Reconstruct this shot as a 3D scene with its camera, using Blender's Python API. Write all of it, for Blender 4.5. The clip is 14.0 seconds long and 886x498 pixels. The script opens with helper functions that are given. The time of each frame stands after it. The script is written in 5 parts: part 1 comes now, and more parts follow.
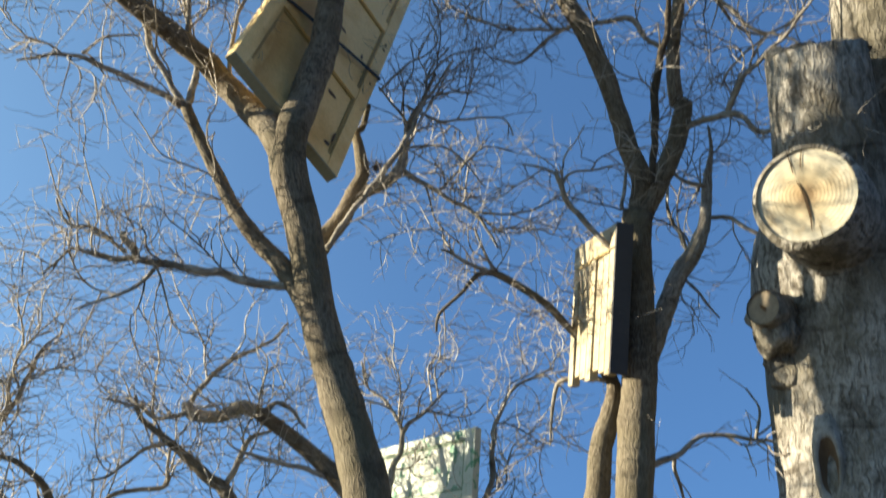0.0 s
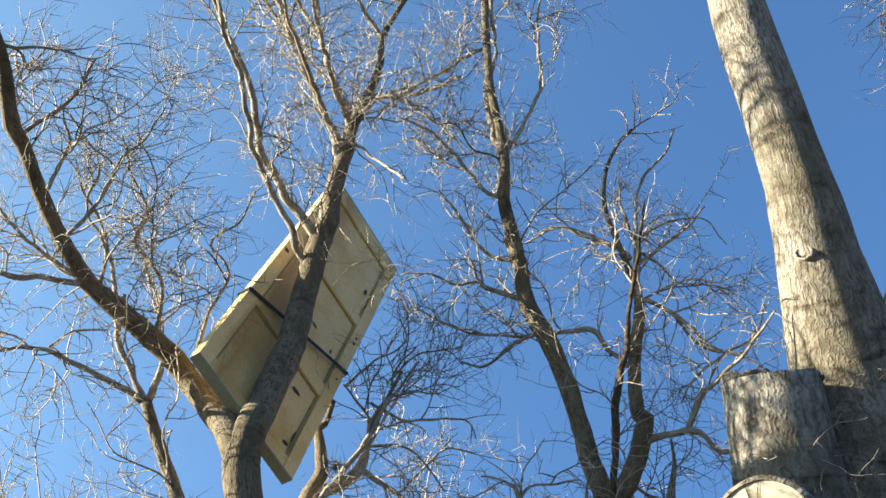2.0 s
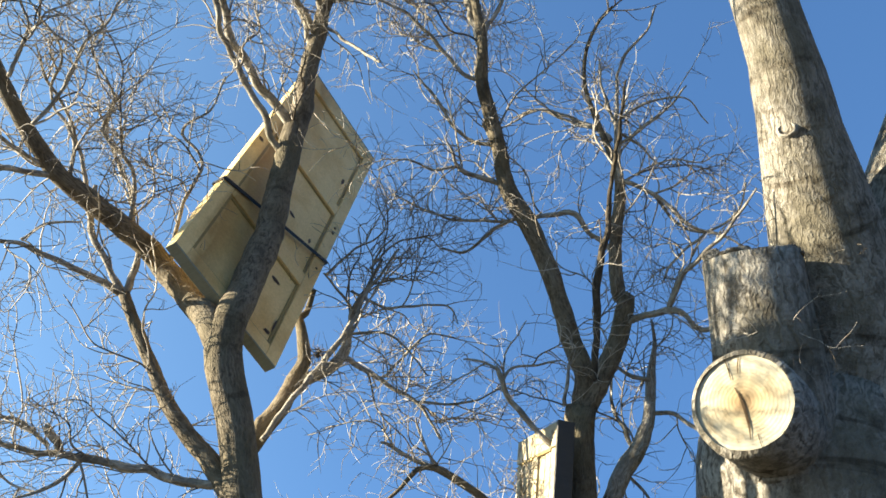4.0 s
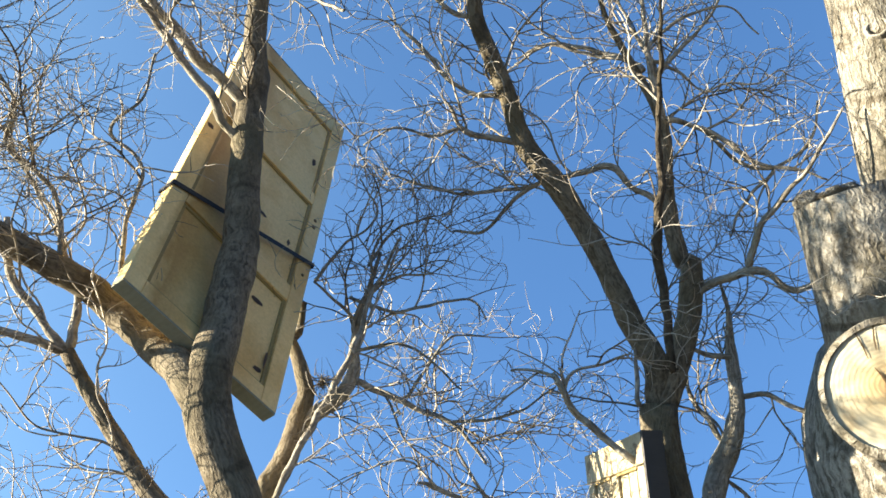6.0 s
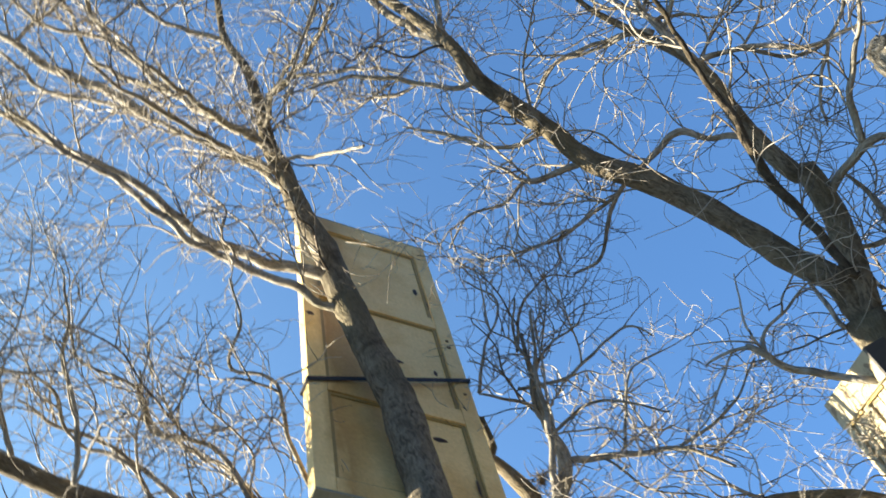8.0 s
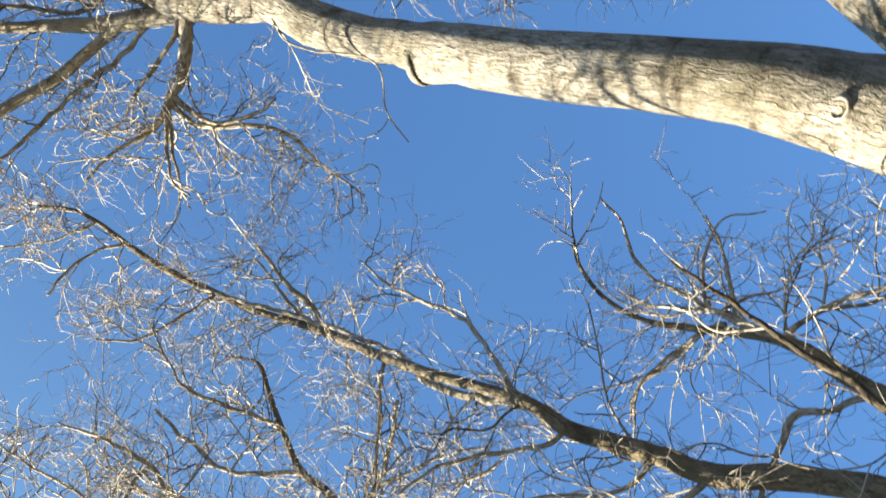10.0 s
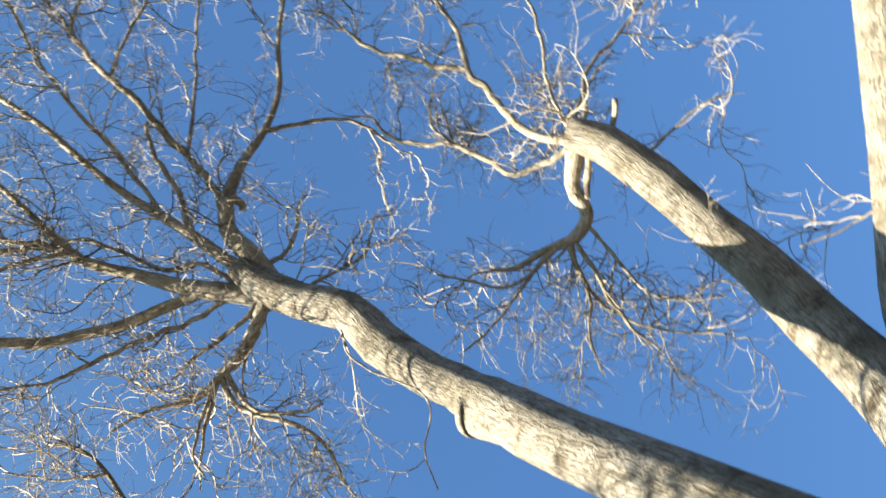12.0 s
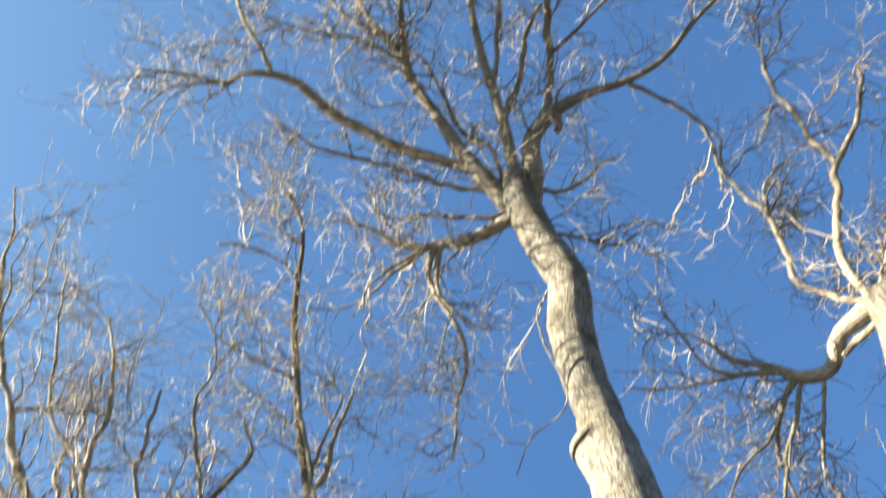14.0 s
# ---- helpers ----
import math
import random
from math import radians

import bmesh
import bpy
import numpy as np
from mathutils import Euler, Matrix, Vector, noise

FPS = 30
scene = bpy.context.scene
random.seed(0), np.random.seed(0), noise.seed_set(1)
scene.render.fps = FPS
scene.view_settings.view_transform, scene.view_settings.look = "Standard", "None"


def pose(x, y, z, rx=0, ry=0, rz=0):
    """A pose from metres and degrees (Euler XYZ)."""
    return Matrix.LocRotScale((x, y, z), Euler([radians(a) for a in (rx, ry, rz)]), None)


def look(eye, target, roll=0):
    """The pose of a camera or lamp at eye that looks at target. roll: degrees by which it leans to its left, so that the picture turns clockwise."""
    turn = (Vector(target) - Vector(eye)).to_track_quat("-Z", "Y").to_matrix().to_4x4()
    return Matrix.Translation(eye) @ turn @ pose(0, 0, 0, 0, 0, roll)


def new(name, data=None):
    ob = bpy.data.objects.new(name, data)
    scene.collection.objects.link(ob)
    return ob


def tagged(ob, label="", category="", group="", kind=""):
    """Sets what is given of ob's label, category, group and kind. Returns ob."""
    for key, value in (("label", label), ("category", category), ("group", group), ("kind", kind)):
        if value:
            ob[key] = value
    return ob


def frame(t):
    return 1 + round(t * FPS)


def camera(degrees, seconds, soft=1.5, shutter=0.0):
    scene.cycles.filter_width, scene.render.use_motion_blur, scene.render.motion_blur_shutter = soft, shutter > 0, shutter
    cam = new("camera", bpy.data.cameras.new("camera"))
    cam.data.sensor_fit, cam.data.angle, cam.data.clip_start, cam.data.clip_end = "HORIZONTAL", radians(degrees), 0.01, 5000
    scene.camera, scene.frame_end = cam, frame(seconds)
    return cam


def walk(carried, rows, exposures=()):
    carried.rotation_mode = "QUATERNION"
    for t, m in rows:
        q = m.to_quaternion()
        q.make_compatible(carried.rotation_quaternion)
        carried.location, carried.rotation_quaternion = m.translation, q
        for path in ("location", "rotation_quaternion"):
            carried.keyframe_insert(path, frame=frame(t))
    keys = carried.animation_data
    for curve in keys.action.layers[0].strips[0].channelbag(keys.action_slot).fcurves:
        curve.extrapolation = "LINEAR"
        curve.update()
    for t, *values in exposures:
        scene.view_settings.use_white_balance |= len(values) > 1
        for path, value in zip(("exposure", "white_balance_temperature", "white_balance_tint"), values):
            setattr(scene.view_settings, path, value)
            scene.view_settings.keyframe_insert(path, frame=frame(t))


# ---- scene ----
SOFT, SHUTTER = 1.6, 0.28
cam = camera(49.81, 14.0, soft=SOFT, shutter=SHUTTER)
PATH = [  # seconds, place, turn
    (0, 0.000, 0.000, 1.100, 105.00, -0.00, 0.00),
    (0.5, 0.025, -0.030, 1.235, 111.61, -1.22, 0.02),
    (1, 0.071, -0.081, 1.292, 116.09, -1.41, -0.31),
    (1.5, 0.101, -0.109, 1.303, 118.46, -1.50, -0.76),
    (2, 0.122, -0.112, 1.325, 119.99, -2.03, -1.50),
    (2.5, 0.144, -0.120, 1.318, 119.39, -2.52, -2.11),
    (3, 0.149, -0.125, 1.310, 117.12, -2.94, -2.54),
    (3.5, 0.152, -0.132, 1.290, 115.45, -2.79, -2.63),
    (3.7, 0.142, -0.112, 1.282, 114.80, -2.04, -2.49),
    (5.8, -0.056, 0.728, 1.780, 110.70, 7.59, -1.72),
    (6, -0.085, 0.743, 1.806, 110.84, 7.94, -1.67),
    (6.5, -0.117, 0.743, 1.808, 111.41, 11.15, 0.13),
    (7, -0.143, 0.743, 1.822, 112.31, 15.57, 3.40),
    (7.2, -0.151, 0.740, 1.820, 113.21, 18.87, 5.76),
    (9.3, -0.131, 1.047, 1.814, 153.50, 43.11, 43.56),
    (9.5, -0.131, 1.055, 1.821, 155.62, 42.43, 43.16),
    (10, -0.161, 0.987, 1.968, 159.41, 41.23, 40.28),
    (10.5, -0.143, 0.989, 1.973, 161.46, 38.85, 36.40),
    (11, -0.092, 1.005, 2.016, 164.47, 37.62, 34.00),
    (11.5, -0.035, 0.996, 2.052, 167.83, 36.43, 31.20),
    (11.6, -0.022, 0.999, 2.063, 168.18, 36.09, 30.37),
    (12, 0.011, 0.996, 2.068, 167.64, 33.16, 22.55),
    (12.5, 0.080, 0.956, 2.091, 166.09, 23.32, 10.80),
    (13, 0.094, 0.889, 2.124, 165.35, 16.29, 0.82),
    (13.2, 0.105, 0.861, 2.136, 165.59, 13.46, -2.57),
    (13.5, 0.118, 0.832, 2.137, 163.27, 9.30, -6.84),
    (14, 0.122, 0.855, 2.103, 151.62, 3.70, -11.15),
]

EXPOSURES = [(t, stops, 7400, 8) for t, stops in ((0, 2.18), (0.5, 2.48), (1.5, 2.63), (3.7, 2.61), (5.8, 2.71), (7.2, 2.74), (9.3, 2.86), (12, 2.80), (13, 3.18), (14, 2.82))]
walk(cam, [(t, pose(*p)) for t, *p in PATH], EXPOSURES)

# ---- light: low winter sun from the left, clear blue sky
SUN_AZIMUTH, SUN_HEIGHT = radians(-88), radians(14)
to_sun = Vector((math.sin(SUN_AZIMUTH) * math.cos(SUN_HEIGHT), math.cos(SUN_AZIMUTH) * math.cos(SUN_HEIGHT), math.sin(SUN_HEIGHT)))
world = bpy.data.worlds.new("sky")
scene.world = world
world.use_nodes = True
wn = world.node_tree
sky = wn.nodes.new("ShaderNodeTexSky")
sky.sky_type = "NISHITA"
sky.sun_disc = False
sky.sun_elevation, sky.sun_rotation = SUN_HEIGHT, SUN_AZIMUTH
sky.altitude = 2500
sky.air_density, sky.dust_density, sky.ozone_density = 1.0, 2.6, 2.0
wn.nodes["Background"].inputs["Strength"].default_value = 0.067
lift = wn.nodes.new("ShaderNodeMapping")
lift.inputs["Location"].default_value = (0, 0, 0.55)  # the place lies high: no pale haze along the horizon
unit = wn.nodes.new("ShaderNodeVectorMath")
unit.operation = "NORMALIZE"
wn.links.new(wn.nodes.new("ShaderNodeTexCoord").outputs["Generated"], lift.inputs["Vector"])
wn.links.new(lift.outputs[0], unit.inputs[0])
wn.links.new(unit.outputs[0], sky.inputs[0])
deep = wn.nodes.new("ShaderNodeMix")
deep.data_type, deep.blend_type = "RGBA", "MULTIPLY"
deep.inputs[0].default_value, deep.inputs[7].default_value = 1.0, (0.53, 0.83, 1.10, 1.0)  # clear, dry air
wn.links.new(sky.outputs[0], deep.inputs[6])
# the sky pales towards the sun
facing = wn.nodes.new("ShaderNodeVectorMath")
facing.operation = "DOT_PRODUCT"
facing.inputs[1].default_value = to_sun
wn.links.new(lift.inputs["Vector"].links[0].from_socket, facing.inputs[0])
near = wn.nodes.new("ShaderNodeMath")
near.operation, near.use_clamp = "MULTIPLY_ADD", True
near.inputs[1].default_value, near.inputs[2].default_value = 0.85, 0.15
wn.links.new(facing.outputs["Value"], near.inputs[0])
fall = wn.nodes.new("ShaderNodeMath")
fall.operation = "POWER"
fall.inputs[1].default_value = 2.0
wn.links.new(near.outputs[0], fall.inputs[0])
glow = wn.nodes.new("ShaderNodeVectorMath")
glow.operation = "MULTIPLY_ADD"
glow.inputs[1].default_value, glow.inputs[2].default_value = (3.0, 1.72, 0.70), (1, 1, 1)
wn.links.new(fall.outputs[0], glow.inputs[0])
pale = wn.nodes.new("ShaderNodeVectorMath")
pale.operation = "MULTIPLY"
wn.links.new(deep.outputs[2], pale.inputs[0])
wn.links.new(glow.outputs[0], pale.inputs[1])
wn.links.new(pale.outputs[0], wn.nodes["Background"].inputs[0])
sun = new("sun", bpy.data.lights.new("sun", "SUN"))
sun.data.energy, sun.data.angle, sun.data.color = 3.3, radians(0.5), (1.0, 0.945, 0.85)
sun.matrix_world = look(to_sun * 30, (0, 0, 0))


# ---- materials
class Nodes:
    """A new node material and short ways to add to it."""

    def __init__(self, name):
        self.mat = bpy.data.materials.new(name)
        self.mat.use_nodes = True
        self.tree = self.mat.node_tree
        self.bsdf = self.tree.nodes["Principled BSDF"]

    def add(self, kind, **values):
        n = self.tree.nodes.new("ShaderNode" + kind)
        for key, value in values.items():
            n.inputs[key.replace("_", " ")].default_value = value
        return n

    def link(self, a, b):
        self.tree.links.new(a, b)

    def coords(self, output, scale):
        m = self.add("Mapping")
        m.inputs["Scale"].default_value = scale
        self.link(self.add("TexCoord").outputs[output], m.inputs["Vector"])
        return m.outputs["Vector"]

    def noise(self, vec, scale, detail=4.0, rough=0.6):
        n = self.add("TexNoise", Scale=scale, Detail=detail, Roughness=rough)
        self.link(vec, n.inputs["Vector"])
        return n.outputs["Fac"]

    def ramp(self, fac, *stops):
        r = self.add("ValToRGB")
        el = r.color_ramp.elements
        while len(el) < len(stops):
            el.new(0.5)
        for e, (p, c) in zip(el, stops):
            e.position, e.color = p, (*c, 1.0)
        self.link(fac, r.inputs["Fac"])
        return r.outputs["Color"]

    def mix(self, fac, a, b, how="MIX"):
        m = self.tree.nodes.new("ShaderNodeMix")
        m.data_type, m.blend_type = "RGBA", how
        for socket, value in ((m.inputs[0], fac), (m.inputs[6], a), (m.inputs[7], b)):
            if hasattr(value, "is_linked"):
                self.link(value, socket)
            else:
                socket.default_value = value if isinstance(value, float) else (*value, 1.0)
        return m.outputs[2]

    def bump(self, height, strength, distance):
        b = self.add("Bump", Strength=strength, Distance=distance)
        self.link(height, b.inputs["Height"])
        self.link(b.outputs["Normal"], self.bsdf.inputs["Normal"])


def bark(name, light, dark, moss, fissure, depth, bands):
    """Bark in metres along (v) and round (u) the limb: fine wiggly ridges, ring bands, patches, lichen."""
    n = Nodes(name)
    uv = n.coords("UV", (1, 1, 1))
    long = n.coords("UV", (fissure, fissure * 0.3, 1))
    place = n.coords("Object", (1, 1, 1))
    warp = n.add("TexNoise", Scale=16.0, Detail=3.0)
    n.link(uv, warp.inputs["Vector"])
    bent = n.add("VectorMath")
    bent.operation = "MULTIPLY_ADD"
    n.link(warp.outputs["Color"], bent.inputs[0])
    bent.inputs[1].default_value = (4.6, 3.4, 0)
    n.link(long, bent.inputs[2])
    ridge = n.noise(bent.outputs[0], 1.0, 3.0, 0.55)
    rings = n.noise(n.coords("UV", (1.5, 11.0, 1)), 1.0, 3.0, 0.6)
    patch = n.noise(place, 2.6, 5.0, 0.65)
    fine = n.noise(place, 110.0, 3.0)
    stain = n.noise(place, 8.0, 6.0, 0.7)
    middle = [0.45 * a + 0.55 * c for a, c in zip(dark, light)]
    base = n.ramp(ridge, (0.34, [0.85 * a + 0.15 * c for a, c in zip(dark, light)]), (0.46, middle), (0.58, light))
    base = n.mix(n.ramp(patch, (0.44, (0, 0, 0)), (0.66, (0.85, 0.85, 0.85))), base, moss)
    base = n.mix(n.ramp(stain, (0.50, (0, 0, 0)), (0.68, (0.8, 0.8, 0.8))), base, dark)
    base = n.mix(bands, base, n.ramp(rings, (0.33, (0.35, 0.30, 0.24)), (0.42, (1, 1, 1))), "MULTIPLY")
    base = n.mix(0.4, base, n.ramp(fine, (0.3, (0.5, 0.5, 0.5)), (0.7, (1, 1, 1))), "MULTIPLY")
    n.link(base, n.bsdf.inputs["Base Color"])
    n.bsdf.inputs["Roughness"].default_value = 0.85
    n.bsdf.inputs["Specular IOR Level"].default_value = 0.2
    height = n.mix(0.2, n.mix(0.25, ridge, rings), fine)
    n.bump(height, 1.0, depth * 3.0)
    return n.mat


TRUNK_BARK = bark("trunk bark", (0.46, 0.425, 0.35), (0.07, 0.056, 0.036), (0.175, 0.152, 0.10), 44.0, 0.012, 0.75)
LIMB_BARK = bark("limb bark", (0.255, 0.212, 0.145), (0.07, 0.053, 0.032), (0.135, 0.113, 0.064), 80.0, 0.005, 0.5)
DEAD_BARK = bark("dark dead wood", (0.12, 0.095, 0.065), (0.035, 0.027, 0.018), (0.075, 0.06, 0.035), 80.0, 0.005, 0.4)
PALE_BARK = bark("pale limb bark", (0.50, 0.455, 0.37), (0.12, 0.095, 0.065), (0.30, 0.265, 0.18), 80.0, 0.005, 0.6)


def twig_bark():
    n = Nodes("twig bark")
    geo = n.add("NewGeometry")
    tone = n.ramp(geo.outputs["Random Per Island"], (0.0, (0.11, 0.085, 0.06)), (0.35, (0.33, 0.288, 0.22)), (1.0, (0.55, 0.50, 0.415)))
    mottle = n.noise(n.coords("Object", (1, 1, 1)), 40.0)
    n.link(n.mix(0.6, tone, n.ramp(mottle, (0.3, (0.5, 0.5, 0.5)), (0.7, (1, 1, 1))), "MULTIPLY"), n.bsdf.inputs["Base Color"])
    n.bsdf.inputs["Roughness"].default_value = 0.75
    n.bsdf.inputs["Specular IOR Level"].default_value = 0.2
    return n.mat


TWIG_BARK = twig_bark()


def cut_wood():
    """A sawn face: rings round its middle, radial checks, a brown heart."""
    n = Nodes("sawn wood")
    c = n.add("TexCoord")
    flat = n.add("Mapping")
    n.link(c.outputs["UV"], flat.inputs["Vector"])
    dist = n.add("VectorMath")
    dist.operation = "LENGTH"
    n.link(flat.outputs["Vector"], dist.inputs[0])
    wav = n.add("TexWave", Scale=1.0, Distortion=2.5, Detail=3.0, Detail_Scale=1.5)
    wav.wave_type, wav.rings_direction = "RINGS", "Z"
    big = n.add("Mapping")
    big.inputs["Scale"].default_value = (22, 22, 22)
    n.link(c.outputs["UV"], big.inputs["Vector"])
    n.link(big.outputs["Vector"], wav.inputs["Vector"])
    blot = n.noise(c.outputs["UV"], 9.0, 4.0)
    tone = n.ramp(dist.outputs["Value"], (0.02, (0.27, 0.17, 0.075)), (0.07, (0.42, 0.335, 0.19)), (0.18, (0.48, 0.44, 0.32)))
    tone = n.mix(n.ramp(blot, (0.5, (0, 0, 0)), (0.68, (0.6, 0.6, 0.6))), tone, (0.33, 0.22, 0.095))
    tone = n.mix(0.16, tone, n.ramp(wav.outputs["Fac"], (0.2, (0.6, 0.55, 0.45)), (0.8, (1, 1, 1))), "MULTIPLY")
    n.link(tone, n.bsdf.inputs["Base Color"])
    n.bsdf.inputs["Roughness"].default_value = 0.8
    n.bump(wav.outputs["Fac"], 0.3, 0.002)
    return n.mat


def painted(name, paint, stain, wood, worn, grain=(30, 2, 30), streak=None):
    """Old paint on wood: brush grain, water stains, chips down to the wood."""
    n = Nodes(name)
    place = n.coords("Object", (1, 1, 1))
    grains = n.noise(n.coords("Object", grain), 3.0, 4.0)
    stains = n.noise(place, 3.2, 5.0)
    chips = n.noise(place, 14.0, 6.0, 0.7)
    dirt = n.noise(place, 55.0, 3.0)
    c = n.mix(n.ramp(stains, (0.46, (0, 0, 0)), (0.70, (0.75, 0.75, 0.75))), paint, stain)
    if streak:  # brown water runs beside one edge
        apart = n.add("SeparateXYZ")
        n.link(place, apart.inputs[0])
        wander = n.add("Math", Value=0.0)
        wander.operation = "MULTIPLY_ADD"
        n.link(n.noise(n.coords("Object", (2.5, 2.5, 1.1)), 2.0, 4.0), wander.inputs[0])
        wander.inputs[1].default_value = 0.30
        n.link(apart.outputs["X"], wander.inputs[2])
        c = n.mix(n.ramp(wander.outputs[0], (0.20, (0.0, 0.0, 0.0)), (0.27, (0.8, 0.8, 0.8)), (0.34, (0.6, 0.6, 0.6)), (0.48, (0.0, 0.0, 0.0))), c, streak)
    c = n.mix(n.ramp(chips, (worn, (0, 0, 0)), (worn + 0.03, (1, 1, 1))), c, wood)
    c = n.mix(0.35, c, n.ramp(grains, (0.3, (0.6, 0.58, 0.52)), (0.65, (1, 1, 1))), "MULTIPLY")
    c = n.mix(0.25, c, n.ramp(dirt, (0.3, (0.6, 0.56, 0.5)), (0.6, (1, 1, 1))), "MULTIPLY")
    n.link(c, n.bsdf.inputs["Base Color"])
    n.bsdf.inputs["Roughness"].default_value = 0.6
    n.bump(n.mix(0.5, grains, chips), 0.35, 0.003)
    return n.mat


def plain(name, colour, rough, speck=60.0):
    n = Nodes(name)
    f = n.noise(n.coords("Object", (1, 1, 1)), speck, 3.0)
    n.link(n.mix(0.6, (*colour,), n.ramp(f, (0.3, (0.55, 0.55, 0.55)), (0.7, (1, 1, 1))), "MULTIPLY"), n.bsdf.inputs["Base Color"])
    n.bsdf.inputs["Roughness"].default_value = rough
    n.bump(f, 0.3, 0.002)
    return n.mat


CUT_WOOD = cut_wood()
CREAM = painted("cream paint", (0.95, 0.69, 0.29), (0.74, 0.43, 0.11), (0.36, 0.25, 0.13), 0.70, streak=(0.46, 0.24, 0.045))
MUSTARD = painted("dirty moulding", (0.40, 0.28, 0.09), (0.28, 0.18, 0.06), (0.20, 0.13, 0.06), 0.66)
EDGE_GREY = painted("weathered edge", (0.26, 0.27, 0.20), (0.20, 0.19, 0.13), (0.25, 0.19, 0.12), 0.66)
GREENED = painted("green flaked paint", (0.52, 0.53, 0.41), (0.36, 0.46, 0.30), (0.09, 0.27, 0.13), 0.55)
GREEN_BEAD = painted("green moulding", (0.13, 0.20, 0.10), (0.20, 0.26, 0.14), (0.36, 0.36, 0.27), 0.60)
PLANK = painted("bare cream boards", (0.46, 0.385, 0.235), (0.40, 0.28, 0.115), (0.20, 0.14, 0.07), 0.58, (60, 60, 2))
# dark end and side boards; also the shade painted behind the plank gaps
DARK_EDGE_AND_GAP = painted("dark weathered board and gap shade", (0.055, 0.047, 0.036), (0.04, 0.033, 0.026), (0.16, 0.12, 0.08), 0.66)
BLACK = plain("black webbing", (0.02, 0.02, 0.025), 0.7, 300.0)
STEEL = plain("rusty steel", (0.16, 0.10, 0.07), 0.6)
OLD_CUT = plain("old grey cut", (0.30, 0.235, 0.15), 0.9, 45.0)
HOLLOW = plain("rotten wood", (0.16, 0.10, 0.05), 0.95, 30.0)
SOIL = plain("winter grass", (0.062, 0.050, 0.029), 0.95, 8.0)


# ---- building
def part(name, data, material, parent, label="", kind=""):
    """Links a bmesh or a mesh as one mesh object under a thing or a part."""
    if isinstance(data, bmesh.types.BMesh):
        mesh = bpy.data.meshes.new(name)
        data.to_mesh(mesh)
        data.free()
    else:
        mesh = data
    if material:
        mesh.materials.append(material)
    ob = new(name, mesh)
    ob.parent = parent
    return tagged(ob, label, kind=kind)


def thing(name, place, label, category, group=""):
    ob = new(name)
    ob.location = place
    ob.empty_display_size = 0.1
    return tagged(ob, label, category, group)


def spline(points, step):
    """Points (x, y, z, r) along a smooth curve through the given ones, about a step apart."""
    p = np.array(points, float)
    p = np.vstack([2 * p[0] - p[1], p, 2 * p[-1] - p[-2]])
    out = []
    for a, b, c, d in zip(p, p[1:], p[2:], p[3:]):
        count = max(2, min(40, int(np.linalg.norm(c[:3] - b[:3]) / step)))
        for k in range(count):
            u = k / count
            q = 0.5 * (2 * b + (c - a) * u + (2 * a - 5 * b + 4 * c - d) * u * u + (3 * b - a - 3 * c + d) * u**3)
            q[3] = b[3] + (c[3] - b[3]) * u
            out.append(q)
    out.append(p[-2])
    return np.array(out)


def sweep(path, sides, rough, seed, caps=True):
    """A tube mesh along (x, y, z, r) rows, uneven round its girth, with a UV map in metres."""
    at = path[:, :3]
    ways = np.gradient(at, axis=0)
    ways /= np.linalg.norm(ways, axis=1)[:, None] + 1e-9
    side = np.cross(ways[0], (0.31, 0.9, 0.17))
    side /= np.linalg.norm(side)
    verts, faces, uvs, run = [], [], [], 0.0
    girth = float(path[:, 3].max()) * 2 * math.pi
    runs = []
    for n, (q, w) in enumerate(zip(path, ways)):
        side = side - w * (side @ w)
        side /= np.linalg.norm(side)
        other = np.cross(w, side)
        if n:
            run += float(np.linalg.norm(at[n] - at[n - 1]))
        runs.append(run)
        for k in range(sides):
            a = 2 * math.pi * k / sides
            r = q[3]
            d = math.cos(a) * side + math.sin(a) * other
            if rough:
                s = q[:3] + d * r
                low = noise.noise(Vector(s) * (1.1 / max(r, 0.02)) * 0.45 + Vector((seed, 0, 0)))
                mid = noise.noise(Vector((s[0] * 14, s[1] * 14, s[2] * 5 + seed)))
                r *= 1 + rough * (1.3 * low + 0.6 * mid)
            verts.append(q[:3] + d * r)
    for n in range(len(path) - 1):
        for k in range(sides):
            j = (k + 1) % sides
            faces.append((n * sides + k, n * sides + j, (n + 1) * sides + j, (n + 1) * sides + k))
            u0, u1 = girth * k / sides + seed, girth * (k + 1) / sides + seed
            uvs += [(u0, runs[n]), (u1, runs[n]), (u1, runs[n + 1]), (u0, runs[n + 1])]
    if caps:
        for first, order in ((0, range(sides - 1, -1, -1)), ((len(path) - 1) * sides, range(sides))):
            faces.append(tuple(first + k for k in order))
            uvs += [(0.01 * k, 0.0) for k in range(sides)]
    mesh = bpy.data.meshes.new("tube")
    mesh.from_pydata([tuple(v) for v in verts], [], faces)
    layer = mesh.uv_layers.new(name="UVMap")
    layer.data.foreach_set("uv", np.array(uvs, "f").ravel())
    smooth = np.ones(len(mesh.polygons), bool)
    if caps:
        smooth[-2:] = False
    mesh.polygons.foreach_set("use_smooth", smooth)
    return mesh


sprouts = {}  # tree: the curves on which its twigs grow
count_limbs = [0]
pale_trees = set()  # trees whose limbs have pale bark


